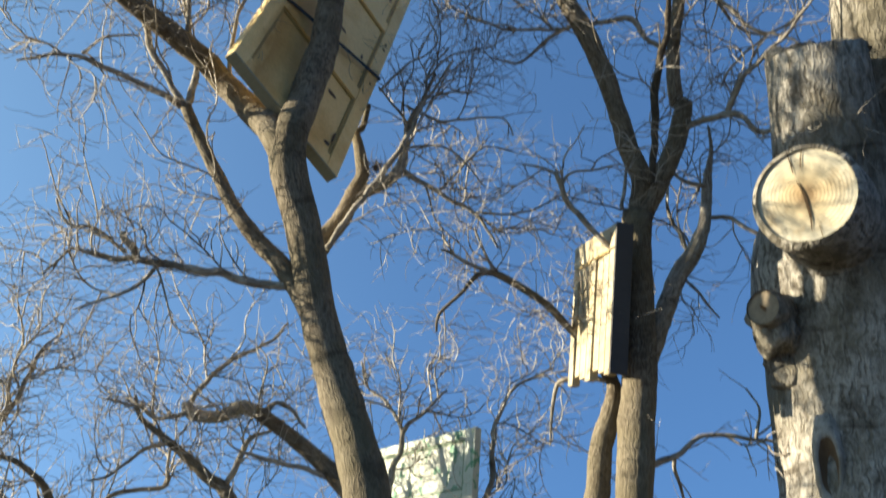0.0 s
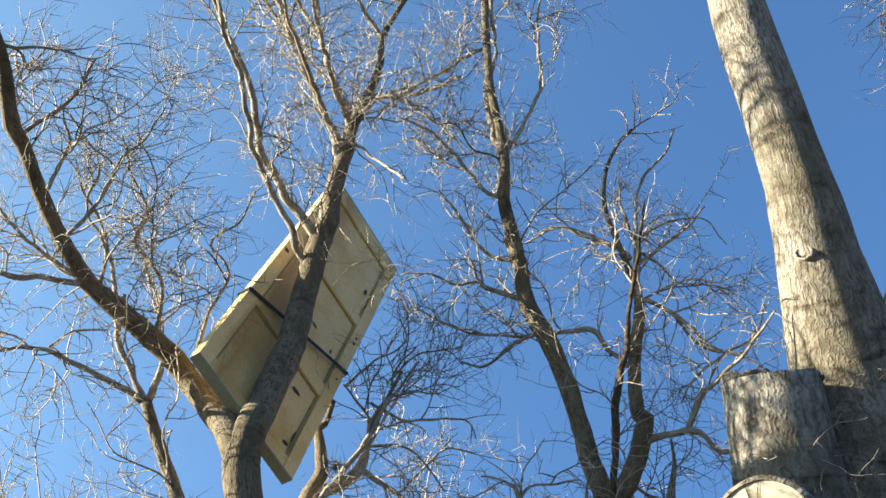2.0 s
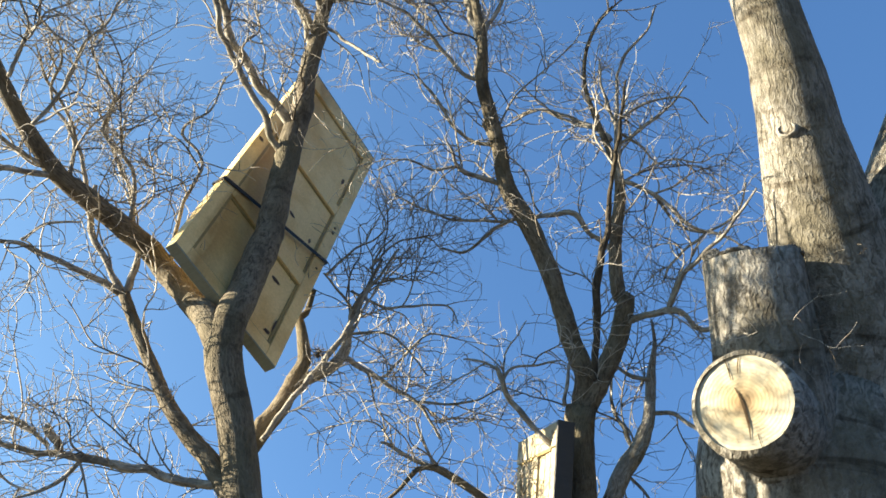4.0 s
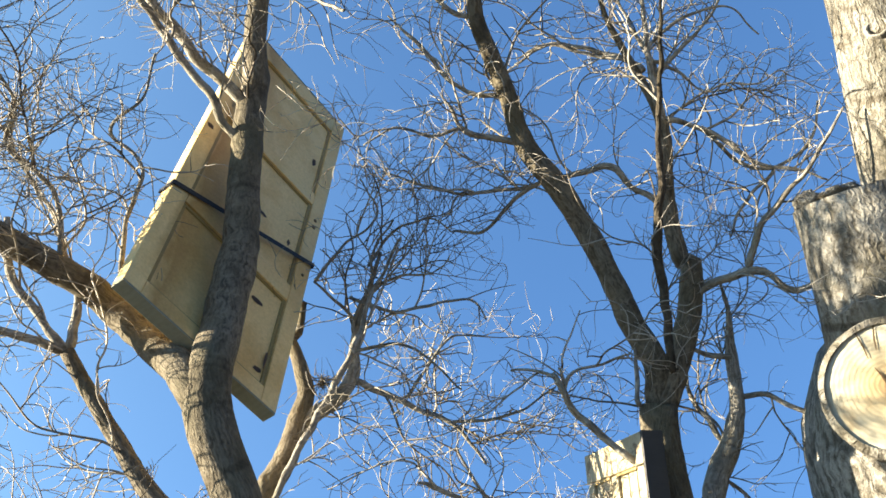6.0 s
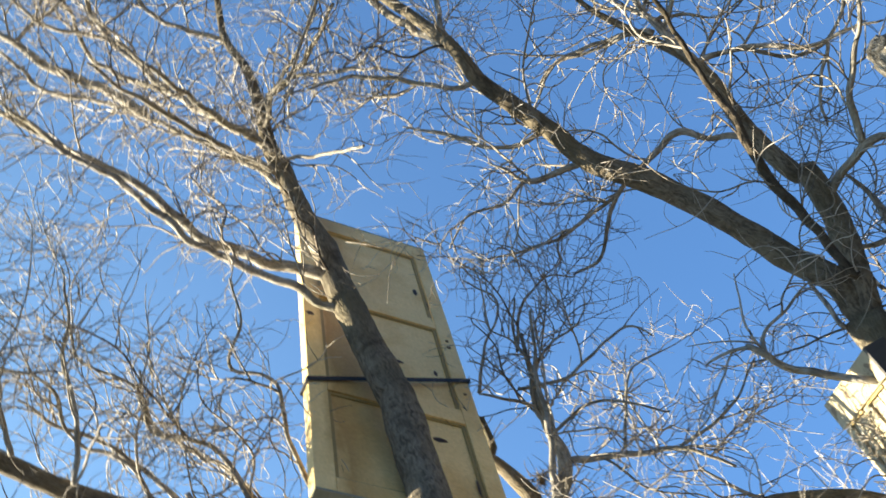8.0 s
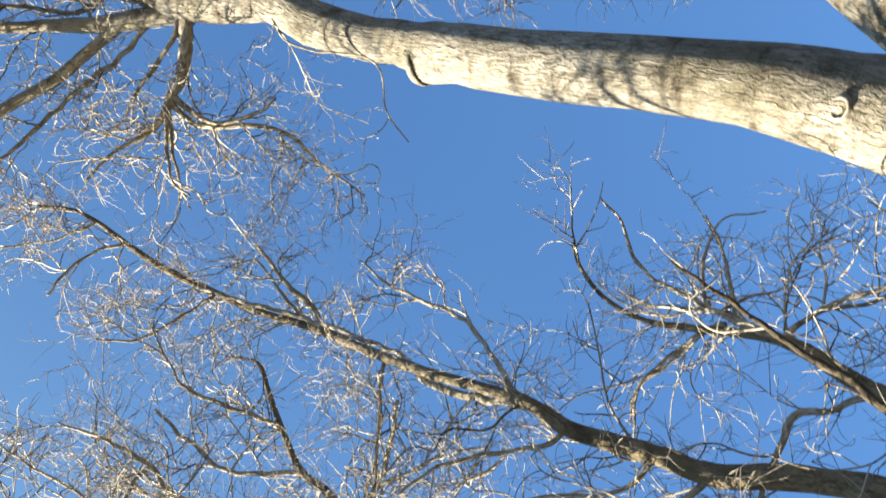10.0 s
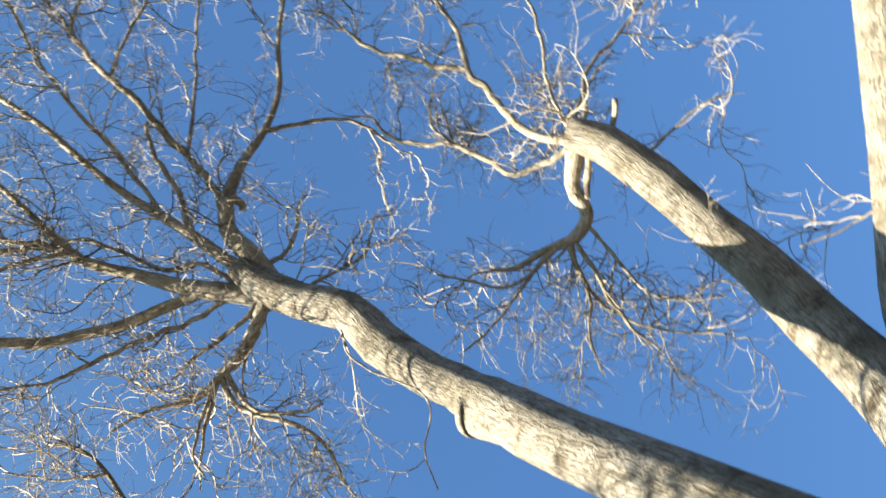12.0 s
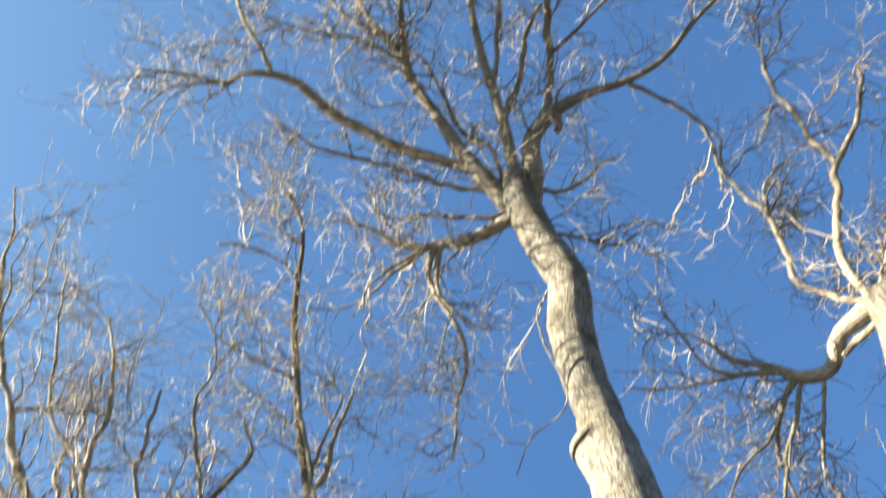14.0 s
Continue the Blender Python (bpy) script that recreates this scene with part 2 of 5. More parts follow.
def limb(tree, name, twigs, points, material=None, grounded=False):
    """A trunk, stem or limb of a tree along rows of place and radius; twigs: how thickly it sprouts."""
    count_limbs[0] += 1
    widest = max(p[3] for p in points)
    pts = [list(p) for p in points]
    if name == "trunk":
        x, y, z, r = pts[0]
        dx, dy = pts[1][0] - x, pts[1][1] - y
        pts.insert(0, [x - 0.15 * dx, y - 0.15 * dy, max(0.25, z * 0.45), r * 1.08])
        pts.insert(0, [x - 0.2 * dx, y - 0.2 * dy, -0.06, r * 1.45])
    path = spline(pts, max(0.02, 0.6 * widest))
    if widest < 0.032:  # thin wood is kinked, as on a corkscrew willow
        path[:, 3] *= 0.9
        for n in range(1, len(path) - 1):
            for k in range(3):
                path[n, k] += (0.5 * path[n, 3] + 0.003) * 1.6 * noise.noise(Vector(path[n, :3]) * 11 + Vector((k * 7.3, tree.location.x, 0)))
    sides = 28 if widest > 0.12 else 18 if widest > 0.05 else 10 if widest > 0.015 else 6
    mesh = sweep(path, sides, 0.045 if widest > 0.12 else 0.10 if widest > 0.03 else 0.16, count_limbs[0] * 3.7)
    if material is None:
        material = TRUNK_BARK if widest > 0.12 or name == "cut_limb" else PALE_BARK if widest < 0.038 or tree in pale_trees else LIMB_BARK
    ob = part(name, mesh, material, tree)
    ob.matrix_parent_inverse = Matrix.Translation(-tree.location)
    if twigs:
        sprouts.setdefault(tree, []).append((path, twigs))
    return ob


def twist(rng, start, way, length, thick, droop, kink=1.0, hold=0.13):
    """Rows of place and radius along one contorted twig: arcs that turn over now and then."""
    steps = max(5, int(length / 0.018))
    w = way.normalized()
    axis = Vector((rng.gauss(0, 1), rng.gauss(0, 1), rng.gauss(0, 1))).normalized()
    bend, q, rows = rng.uniform(0.1, 0.4) * kink, start.copy(), []
    for n in range(steps + 1):
        rows.append((q.copy(), thick * (1 - 0.6 * n / steps)))
        if rng.random() < 0.24:
            axis = Vector((rng.gauss(0, 1), rng.gauss(0, 1), rng.gauss(0, 1))).normalized()
            bend = rng.uniform(0.12, 0.62) * kink
        w = (Matrix.Rotation(bend, 3, axis) @ w).normalized()
        w = (w + way * hold + Vector((0, 0, droop))).normalized()
        q = q + w * (length / steps)
    return rows


def aside(rng, w, lean):
    """A way that leaves w to a random side, leaning along it."""
    out = (Matrix.Rotation(rng.uniform(0, 6.283), 3, w) @ w.orthogonal()).normalized()
    return out, (out + w * lean).normalized()


def grow(tree, density, droop=0.0, seed=1, size=1.0, thick=1.0, curl=1.0):
    """The curly branchlets and twigs of a tree: many thin tubes in one mesh."""
    rng = random.Random(seed)
    verts, faces = [], []

    def tube(rows):
        base, n = len(verts), len(rows)
        for i, (q, r) in enumerate(rows):
            w = (rows[min(i + 1, n - 1)][0] - rows[max(i - 1, 0)][0]).normalized()
            u = w.orthogonal().normalized()
            v = w.cross(u)
            for k in range(3):
                a = 2.0944 * k
                verts.append(q + (u * math.cos(a) + v * math.sin(a)) * r)
            if i:
                o = base + 3 * (i - 1)
                for k in range(3):
                    j = (k + 1) % 3
                    faces.append((o + k, o + j, o + 3 + j, o + 3 + k))

    def sprig(q, way, length, r, level):
        rows = twist(rng, q, way, length, r, droop * rng.uniform(-0.5, 1.5), curl * (0.8 if level else 1.0), 0.24 if level == 2 else 0.13)
        tube(rows)
        chance = (0.0, 0.20, 0.34)[level]
        for i in range(1, len(rows) - 1):
            if rng.random() < chance:
                p, s = rows[i]
                w = (rows[i + 1][0] - p).normalized()
                _, out = aside(rng, w, rng.uniform(0.3, 1.1))
                short = length * rng.uniform(0.3, 0.65) if level == 1 else size * rng.uniform(0.14, 0.36)
                sprig(p, out, short, max(s * 0.78, 0.0019 * thick), level - 1)

    for path, much in sprouts.get(tree, []):
        gone, due = 0.0, rng.uniform(0, 0.03)
        total = float(np.linalg.norm(np.diff(path[:, :3], axis=0), axis=1).sum())
        for a, b in zip(path, path[1:]):
            seg = Vector(b[:3]) - Vector(a[:3])
            gone += seg.length
            if a[3] > 0.045:
                due = gone
                continue
            while due < gone:
                thin = min(1.0, 0.016 / max(a[3], 0.003))
                due += rng.uniform(0.4, 1.6) * 0.055 / (density * much * (0.3 + 0.7 * thin))
                out, way = aside(rng, seg.normalized(), rng.uniform(0.45, 1.6))
                way = (way + Vector((0, 0, 0.2))).normalized()
                start = Vector(a[:3]) + out * a[3] * 0.4
                if rng.random() < 0.62:
                    sprig(start, way, size * rng.uniform(0.28, 0.75), thick * min(a[3] * 0.85, rng.uniform(0.0042, 0.0075)), 2)
                else:
                    sprig(start, way, size * rng.uniform(0.08, 0.30), thick * rng.uniform(0.0026, 0.0044), 1)
    mesh = bpy.data.meshes.new("twig_spray")
    mesh.from_pydata([tuple(v) for v in verts], [], faces)
    mesh.polygons.foreach_set("use_smooth", np.ones(len(faces), bool))
    ob = part("twig_spray", mesh, TWIG_BARK, tree, "thin pale curling bare twigs", "stuff")
    ob.matrix_parent_inverse = Matrix.Translation(-tree.location)


def bevel_box(x0, x1, y0, y1, z0, z1, soft=0.004):
    bm = bmesh.new()
    bmesh.ops.create_cube(bm, size=1.0)
    bmesh.ops.scale(bm, vec=(x1 - x0, y1 - y0, z1 - z0), verts=bm.verts)
    bmesh.ops.translate(bm, vec=((x0 + x1) / 2, (y0 + y1) / 2, (z0 + z1) / 2), verts=bm.verts)
    if soft:
        bmesh.ops.bevel(bm, geom=bm.edges[:], offset=soft, segments=2, affect="EDGES", profile=0.6)
    return bm


def frame_pose(origin, along, up):
    """A pose whose x runs along, whose z runs up, and whose y is the depth away from the face."""
    x = Vector(along).normalized()
    z = (Vector(up) - x * Vector(up).dot(x)).normalized()
    return Matrix.Translation(origin) @ Matrix((x, z.cross(x), z)).transposed().to_4x4()


# ---- ground
bm = bmesh.new()
bmesh.ops.create_grid(bm, x_segments=40, y_segments=40, size=600.0)
for v in bm.verts:
    v.co.z = 0.4 * noise.noise(v.co * 0.01) if v.co.length > 40 else 0.0
tagged(part("ground", bm, SOIL, None), "dry winter grass and soil", "ground", kind="structure")

# ---- the tree that carries the cream door
tree = thing("willow_tree", (-0.29, 3.75, 0), "bare corkscrew willow with a cream door wedged in its fork", "tree", "bare willows")
limb(tree, "trunk", 0.0, [(-0.28, 3.62, 1.12, 0.087), (-0.40, 3.73, 1.51, 0.079), (-0.48, 3.77, 1.76, 0.074), (-0.57, 3.78, 2.16, 0.077), (-0.64, 3.76, 2.43, 0.080), (-0.66, 3.76, 2.56, 0.074), (-0.67, 3.79, 2.64, 0.045)])
limb(tree, "limb", 1.0, [(-0.63, 3.765, 2.40, 0.062), (-0.645, 3.755, 2.54, 0.068), (-0.635, 3.78, 2.66, 0.070), (-0.61, 3.88, 2.82, 0.071), (-0.56, 4.03, 3.13, 0.070), (-0.54, 4.16, 3.46, 0.065), (-0.51, 4.25, 3.82, 0.062), (-0.48, 4.28, 3.98, 0.058), (-0.47, 4.32, 4.24, 0.051), (-0.43, 4.34, 4.51, 0.045), (-0.41, 4.34, 4.68, 0.039), (-0.36, 4.35, 4.84, 0.032), (-0.28, 4.32, 5.11, 0.023), (-0.27, 4.28, 5.33, 0.019), (-0.17, 4.25, 5.57, 0.016), (-0.06, 4.21, 5.78, 0.013), (0.03, 4.17, 5.95, 0.010), (-0.04, 4.11, 6.13, 0.006)])
limb(tree, "limb", 1.0, [(-0.40, 4.35, 4.70, 0.025), (-0.53, 4.33, 4.99, 0.021), (-0.65, 4.29, 5.29, 0.018), (-0.84, 4.21, 5.62, 0.015), (-0.85, 4.16, 5.77, 0.013), (-0.80, 4.09, 6.00, 0.010), (-0.84, 3.98, 6.26, 0.006)])
limb(tree, "limb", 1.0, [(-0.44, 4.33, 4.38, 0.022), (-0.52, 4.29, 4.60, 0.016), (-0.66, 4.20, 4.88, 0.014), (-0.86, 4.06, 5.21, 0.013), (-1.07, 3.95, 5.43, 0.013), (-1.10, 3.86, 5.59, 0.010), (-1.19, 3.73, 5.78, 0.009), (-1.26, 3.64, 5.90, 0.007)])
limb(tree, "limb", 1.0, [(-0.38, 4.33, 4.77, 0.015), (-0.19, 4.19, 4.81, 0.011), (-0.05, 4.16, 4.70, 0.010), (0.16, 4.09, 4.48, 0.007), (0.25, 4.07, 4.33, 0.005)])
limb(tree, "limb", 1.0, [(-0.33, 4.35, 4.88, 0.014), (-0.08, 4.19, 4.88, 0.010), (0.10, 4.05, 4.87, 0.009), (0.26, 3.86, 4.88, 0.006)])
limb(tree, "limb", 1.0, [(-0.51, 4.26, 3.85, 0.031), (-0.58, 4.21, 3.93, 0.029), (-0.63, 4.17, 3.98, 0.028), (-0.74, 4.08, 4.11, 0.025), (-0.83, 3.96, 4.25, 0.023), (-0.89, 3.78, 4.48, 0.019), (-0.96, 3.66, 4.60, 0.017), (-1.02, 3.54, 4.71, 0.016), (-1.08, 3.41, 4.81, 0.013), (-1.18, 3.28, 4.90, 0.008)])
limb(tree, "limb", 1.0, [(-0.54, 4.21, 3.65, 0.023), (-0.58, 4.18, 3.70, 0.020), (-0.61, 4.14, 3.77, 0.020), (-0.65, 4.09, 3.87, 0.020), (-0.73, 4.02, 3.97, 0.019), (-0.78, 3.96, 4.06, 0.018), (-0.85, 3.87, 4.17, 0.016), (-0.91, 3.66, 4.45, 0.016), (-0.98, 3.54, 4.56, 0.014), (-1.02, 3.40, 4.70, 0.011), (-1.06, 3.27, 4.82, 0.007)])
limb(tree, "limb", 1.0, [(-0.41, 4.34, 4.65, 0.023), (-0.48, 4.12, 4.73, 0.019), (-0.52, 3.91, 4.79, 0.015), (-0.56, 3.70, 4.84, 0.012), (-0.59, 3.50, 4.89, 0.009)])
limb(tree, "limb", 1.0, [(-0.44, 4.34, 4.52, 0.019), (-0.54, 4.11, 4.61, 0.016), (-0.61, 3.88, 4.68, 0.014), (-0.68, 3.64, 4.74, 0.012), (-0.72, 3.42, 4.80, 0.007)])
limb(tree, "limb", 1.0, [(-0.31, 4.35, 4.92, 0.017), (-0.14, 4.25, 4.85, 0.013), (0.05, 4.07, 4.77, 0.011), (0.20, 3.89, 4.71, 0.008)])
limb(tree, "branch", 0.3, [(-0.40, 4.34, 4.58, 0.010), (-0.21, 4.22, 4.35, 0.009), (-0.07, 4.07, 4.16, 0.007)])
limb(tree, "limb", 1.0, [(-0.63, 3.77, 2.42, 0.060), (-0.69, 3.78, 2.58, 0.066), (-0.80, 3.88, 2.73, 0.062), (-0.97, 3.97, 2.92, 0.056), (-1.08, 3.89, 3.03, 0.052), (-1.27, 3.75, 3.15, 0.046), (-1.40, 3.64, 3.23, 0.040), (-1.47, 3.56, 3.31, 0.037), (-1.53, 3.47, 3.40, 0.034), (-1.60, 3.33, 3.54, 0.032), (-1.65, 3.20, 3.66, 0.031), (-1.68, 3.13, 3.70, 0.035), (-1.69, 3.03, 3.80, 0.032), (-1.70, 2.91, 3.91, 0.025), (-1.74, 2.74, 4.02, 0.020), (-1.76, 2.57, 4.12, 0.011)])
limb(tree, "limb", 1.0, [(-1.41, 3.64, 3.23, 0.017), (-1.52, 3.52, 3.19, 0.014), (-1.62, 3.41, 3.14, 0.013), (-1.70, 3.29, 3.11, 0.009)])
limb(tree, "branch", 1.0, [(-1.44, 3.61, 3.25, 0.011), (-1.53, 3.48, 3.27, 0.010), (-1.62, 3.32, 3.30, 0.008), (-1.67, 3.19, 3.34, 0.006)])
limb(tree, "limb", 0.0, [(-1.27, 3.75, 3.15, 0.020), (-1.27, 3.74, 3.19, 0.016), (-1.27, 3.72, 3.23, 0.011)])
limb(tree, "branch", 1.0, [(-1.65, 3.17, 3.69, 0.011), (-1.54, 3.16, 3.79, 0.010), (-1.45, 3.12, 3.88, 0.008), (-1.37, 3.04, 4.00, 0.006)])
limb(tree, "branch", 1.0, [(-1.70, 2.88, 3.93, 0.009), (-1.65, 2.91, 3.94, 0.009), (-1.56, 2.95, 3.97, 0.007), (-1.44, 3.00, 3.99, 0.005)])
limb(tree, "limb", 1.4, [(-0.51, 3.77, 1.82, 0.052), (-0.61, 3.81, 1.98, 0.046), (-0.69, 3.84, 2.08, 0.040), (-0.78, 3.86, 2.17, 0.036), (-0.89, 3.88, 2.32, 0.031), (-0.97, 3.89, 2.47, 0.029), (-1.07, 3.90, 2.66, 0.027), (-1.13, 3.89, 2.79, 0.025)])
limb(tree, "limb", 1.0, [(-1.13, 3.89, 2.79, 0.019), (-1.20, 3.87, 2.88, 0.017), (-1.28, 3.83, 3.03, 0.016), (-1.32, 3.79, 3.17, 0.015), (-1.35, 3.75, 3.34, 0.010), (-1.42, 3.66, 3.55, 0.009), (-1.51, 3.58, 3.68, 0.008), (-1.56, 3.51, 3.81, 0.005)])
limb(tree, "limb", 1.0, [(-1.13, 3.89, 2.79, 0.019), (-1.10, 3.90, 2.90, 0.018), (-1.09, 3.90, 3.01, 0.015), (-1.14, 3.88, 3.14, 0.013), (-1.16, 3.85, 3.29, 0.010), (-1.20, 3.82, 3.36, 0.009), (-1.28, 3.75, 3.56, 0.008), (-1.22, 3.73, 3.74, 0.005)])
limb(tree, "limb", 1.0, [(-1.14, 3.89, 2.79, 0.017), (-1.26, 3.83, 2.84, 0.016), (-1.40, 3.77, 2.89, 0.013), (-1.54, 3.69, 2.94, 0.011), (-1.68, 3.63, 2.90, 0.008), (-1.76, 3.60, 2.87, 0.005)])
limb(tree, "limb", 1.5, [(-0.62, 3.81, 1.97, 0.023), (-0.73, 3.82, 1.98, 0.021), (-0.82, 3.83, 2.00, 0.020), (-1.02, 3.84, 2.04, 0.019), (-1.16, 3.84, 2.06, 0.018), (-1.30, 3.83, 2.08, 0.014), (-1.44, 3.82, 2.10, 0.011), (-1.54, 3.81, 2.12, 0.008), (-1.61, 3.81, 2.05, 0.006), (-1.65, 3.81, 2.01, 0.005)])
limb(tree, "limb", 0.3, [(-1.27, 3.84, 2.07, 0.019), (-1.29, 3.83, 2.12, 0.018), (-1.32, 3.81, 2.16, 0.016), (-1.33, 3.81, 2.19, 0.014)])
limb(tree, "branch", 1.0, [(-1.18, 3.84, 2.06, 0.012), (-1.26, 3.83, 1.97, 0.010), (-1.35, 3.81, 1.92, 0.008), (-1.49, 3.78, 1.86, 0.005)])
limb(tree, "branch", 1.0, [(-1.32, 3.83, 2.11, 0.011), (-1.45, 3.82, 2.21, 0.009), (-1.56, 3.80, 2.23, 0.006), (-1.62, 3.81, 2.34, 0.005)])
limb(tree, "branch", 1.0, [(-1.53, 3.69, 2.95, 0.007), (-1.44, 3.72, 3.04, 0.007), (-1.32, 3.78, 3.08, 0.005)])
limb(tree, "limb", 0.6, [(-0.62, 4.29, 2.17, 0.044), (-0.56, 4.35, 2.31, 0.048), (-0.49, 4.40, 2.43, 0.046), (-0.44, 4.44, 2.56, 0.041), (-0.40, 4.47, 2.68, 0.036), (-0.42, 4.48, 2.82, 0.028), (-0.44, 4.49, 2.91, 0.020), (-0.41, 4.51, 2.94, 0.017), (-0.38, 4.52, 3.07, 0.013)])
limb(tree, "limb", 0.6, [(-0.43, 4.44, 2.56, 0.033), (-0.29, 4.49, 2.64, 0.031), (-0.21, 4.51, 2.74, 0.028), (-0.19, 4.52, 2.88, 0.017), (-0.14, 4.53, 3.02, 0.013), (-0.04, 4.54, 3.26, 0.007)])
limb(tree, "limb", 0.6, [(-0.54, 4.25, 2.24, 0.013), (-0.39, 4.33, 2.50, 0.016), (-0.26, 4.38, 2.71, 0.015), (-0.17, 4.41, 2.86, 0.013), (-0.12, 4.42, 2.99, 0.011), (0.05, 4.43, 3.27, 0.006)])
limb(tree, "limb", 1.0, [(-0.22, 4.51, 2.72, 0.016), (-0.04, 4.52, 2.62, 0.014), (0.16, 4.53, 2.49, 0.010), (0.27, 4.53, 2.32, 0.006)])
limb(tree, "limb", 0.6, [(-0.24, 4.50, 2.71, 0.011), (-0.19, 4.51, 2.83, 0.014), (-0.18, 4.51, 2.97, 0.010), (-0.10, 4.51, 3.10, 0.009), (-0.07, 4.50, 3.25, 0.007), (0.03, 4.49, 3.38, 0.005)])
limb(tree, "branch", 1.0, [(-0.18, 4.51, 2.97, 0.008), (-0.26, 4.42, 3.05, 0.007), (-0.32, 4.36, 3.10, 0.005)])
limb(tree, "branch", 1.0, [(-0.10, 4.51, 3.10, 0.007), (0.03, 4.45, 3.11, 0.006), (0.16, 4.38, 3.08, 0.005)])
limb(tree, "limb", 0.8, [(-0.65, 4.29, 5.29, 0.019), (-0.71, 4.14, 5.61, 0.018), (-0.72, 4.07, 5.76, 0.016), (-0.68, 3.99, 5.91, 0.015), (-0.71, 3.85, 6.15, 0.010), (-0.78, 3.71, 6.34, 0.006)])
limb(tree, "limb", 0.8, [(-0.70, 4.12, 5.60, 0.014), (-0.81, 4.05, 5.72, 0.012), (-0.93, 3.96, 5.84, 0.011), (-0.97, 3.81, 6.05, 0.010), (-1.00, 3.67, 6.23, 0.007), (-1.01, 3.52, 6.41, 0.006)])
limb(tree, "limb", 0.8, [(-0.76, 4.12, 5.10, 0.026), (-0.85, 4.00, 5.29, 0.027), (-0.98, 3.88, 5.46, 0.022), (-1.03, 3.78, 5.60, 0.019), (-1.11, 3.66, 5.75, 0.015), (-1.21, 3.39, 6.04, 0.013), (-1.21, 3.24, 6.20, 0.008), (-1.24, 3.06, 6.36, 0.005)])
limb(tree, "limb", 0.8, [(-1.03, 3.78, 5.61, 0.013), (-0.95, 3.81, 5.67, 0.012), (-0.79, 3.88, 5.77, 0.011), (-0.69, 3.92, 5.84, 0.008)])
limb(tree, "limb", 0.8, [(-0.16, 4.24, 5.57, 0.015), (-0.19, 4.18, 5.69, 0.014), (-0.28, 3.98, 6.03, 0.011), (-0.24, 3.90, 6.17, 0.007), (-0.13, 3.77, 6.37, 0.006)])
limb(tree, "limb", 0.8, [(-0.27, 4.28, 5.32, 0.015), (-0.47, 4.15, 5.58, 0.013), (-0.47, 4.00, 5.85, 0.012), (-0.45, 3.89, 6.02, 0.007)])
limb(tree, "branch", 0.85, [(-1.13, 3.82, 3.10, 0.013), (-1.13, 3.77, 3.32, 0.011), (-1.27, 3.71, 3.49, 0.010), (-1.24, 3.66, 3.66, 0.008), (-1.34, 3.60, 3.83, 0.007), (-1.30, 3.55, 3.97, 0.005)])
limb(tree, "branch", 0.85, [(-0.96, 3.95, 2.96, 0.012), (-0.94, 3.91, 3.20, 0.011), (-0.86, 3.87, 3.43, 0.009), (-0.96, 3.83, 3.58, 0.008), (-0.84, 3.79, 3.67, 0.006), (-0.77, 3.75, 3.83, 0.005)])
limb(tree, "branch", 0.85, [(-1.38, 3.70, 3.21, 0.012), (-1.37, 3.64, 3.42, 0.010), (-1.48, 3.58, 3.59, 0.008), (-1.44, 3.51, 3.77, 0.007), (-1.55, 3.45, 3.94, 0.005)])
limb(tree, "branch", 0.85, [(-1.46, 3.42, 3.35, 0.011), (-1.34, 3.37, 3.50, 0.009), (-1.27, 3.31, 3.67, 0.008), (-1.17, 3.25, 3.73, 0.006), (-1.09, 3.20, 3.88, 0.004)])
limb(tree, "branch", 0.85, [(-1.54, 3.30, 3.50, 0.010), (-1.47, 3.23, 3.69, 0.008), (-1.51, 3.17, 3.84, 0.006), (-1.39, 3.10, 3.95, 0.004)])
limb(tree, "branch", 0.9, [(-0.19, 4.52, 3.07, 0.009), (-0.03, 4.50, 2.98, 0.008), (0.13, 4.48, 2.98, 0.007), (0.30, 4.47, 2.98, 0.005), (0.35, 4.45, 2.88, 0.004)])
limb(tree, "branch", 0.9, [(-0.10, 4.53, 3.20, 0.008), (0.03, 4.52, 3.34, 0.007), (0.19, 4.51, 3.37, 0.005), (0.28, 4.50, 3.29, 0.004)])
limb(tree, "branch", 0.9, [(-0.19, 4.50, 2.83, 0.009), (-0.04, 4.48, 2.84, 0.007), (0.08, 4.47, 2.77, 0.006), (0.21, 4.45, 2.61, 0.004)])
limb(tree, "branch", 0.9, [(-0.01, 4.52, 2.62, 0.009), (0.09, 4.53, 2.74, 0.007), (0.21, 4.54, 2.85, 0.006), (0.34, 4.55, 2.84, 0.004)])
limb(tree, "branch", 0.9, [(0.16, 4.53, 2.50, 0.008), (0.32, 4.52, 2.49, 0.007), (0.47, 4.51, 2.52, 0.005), (0.59, 4.50, 2.58, 0.004)])
limb(tree, "branch", 0.9, [(-0.33, 4.60, 3.19, 0.009), (-0.19, 4.61, 3.34, 0.007), (-0.03, 4.61, 3.46, 0.006), (-0.09, 4.62, 3.65, 0.004)])
grow(tree, 0.46, seed=3, size=1.0, thick=0.95, curl=0.9)

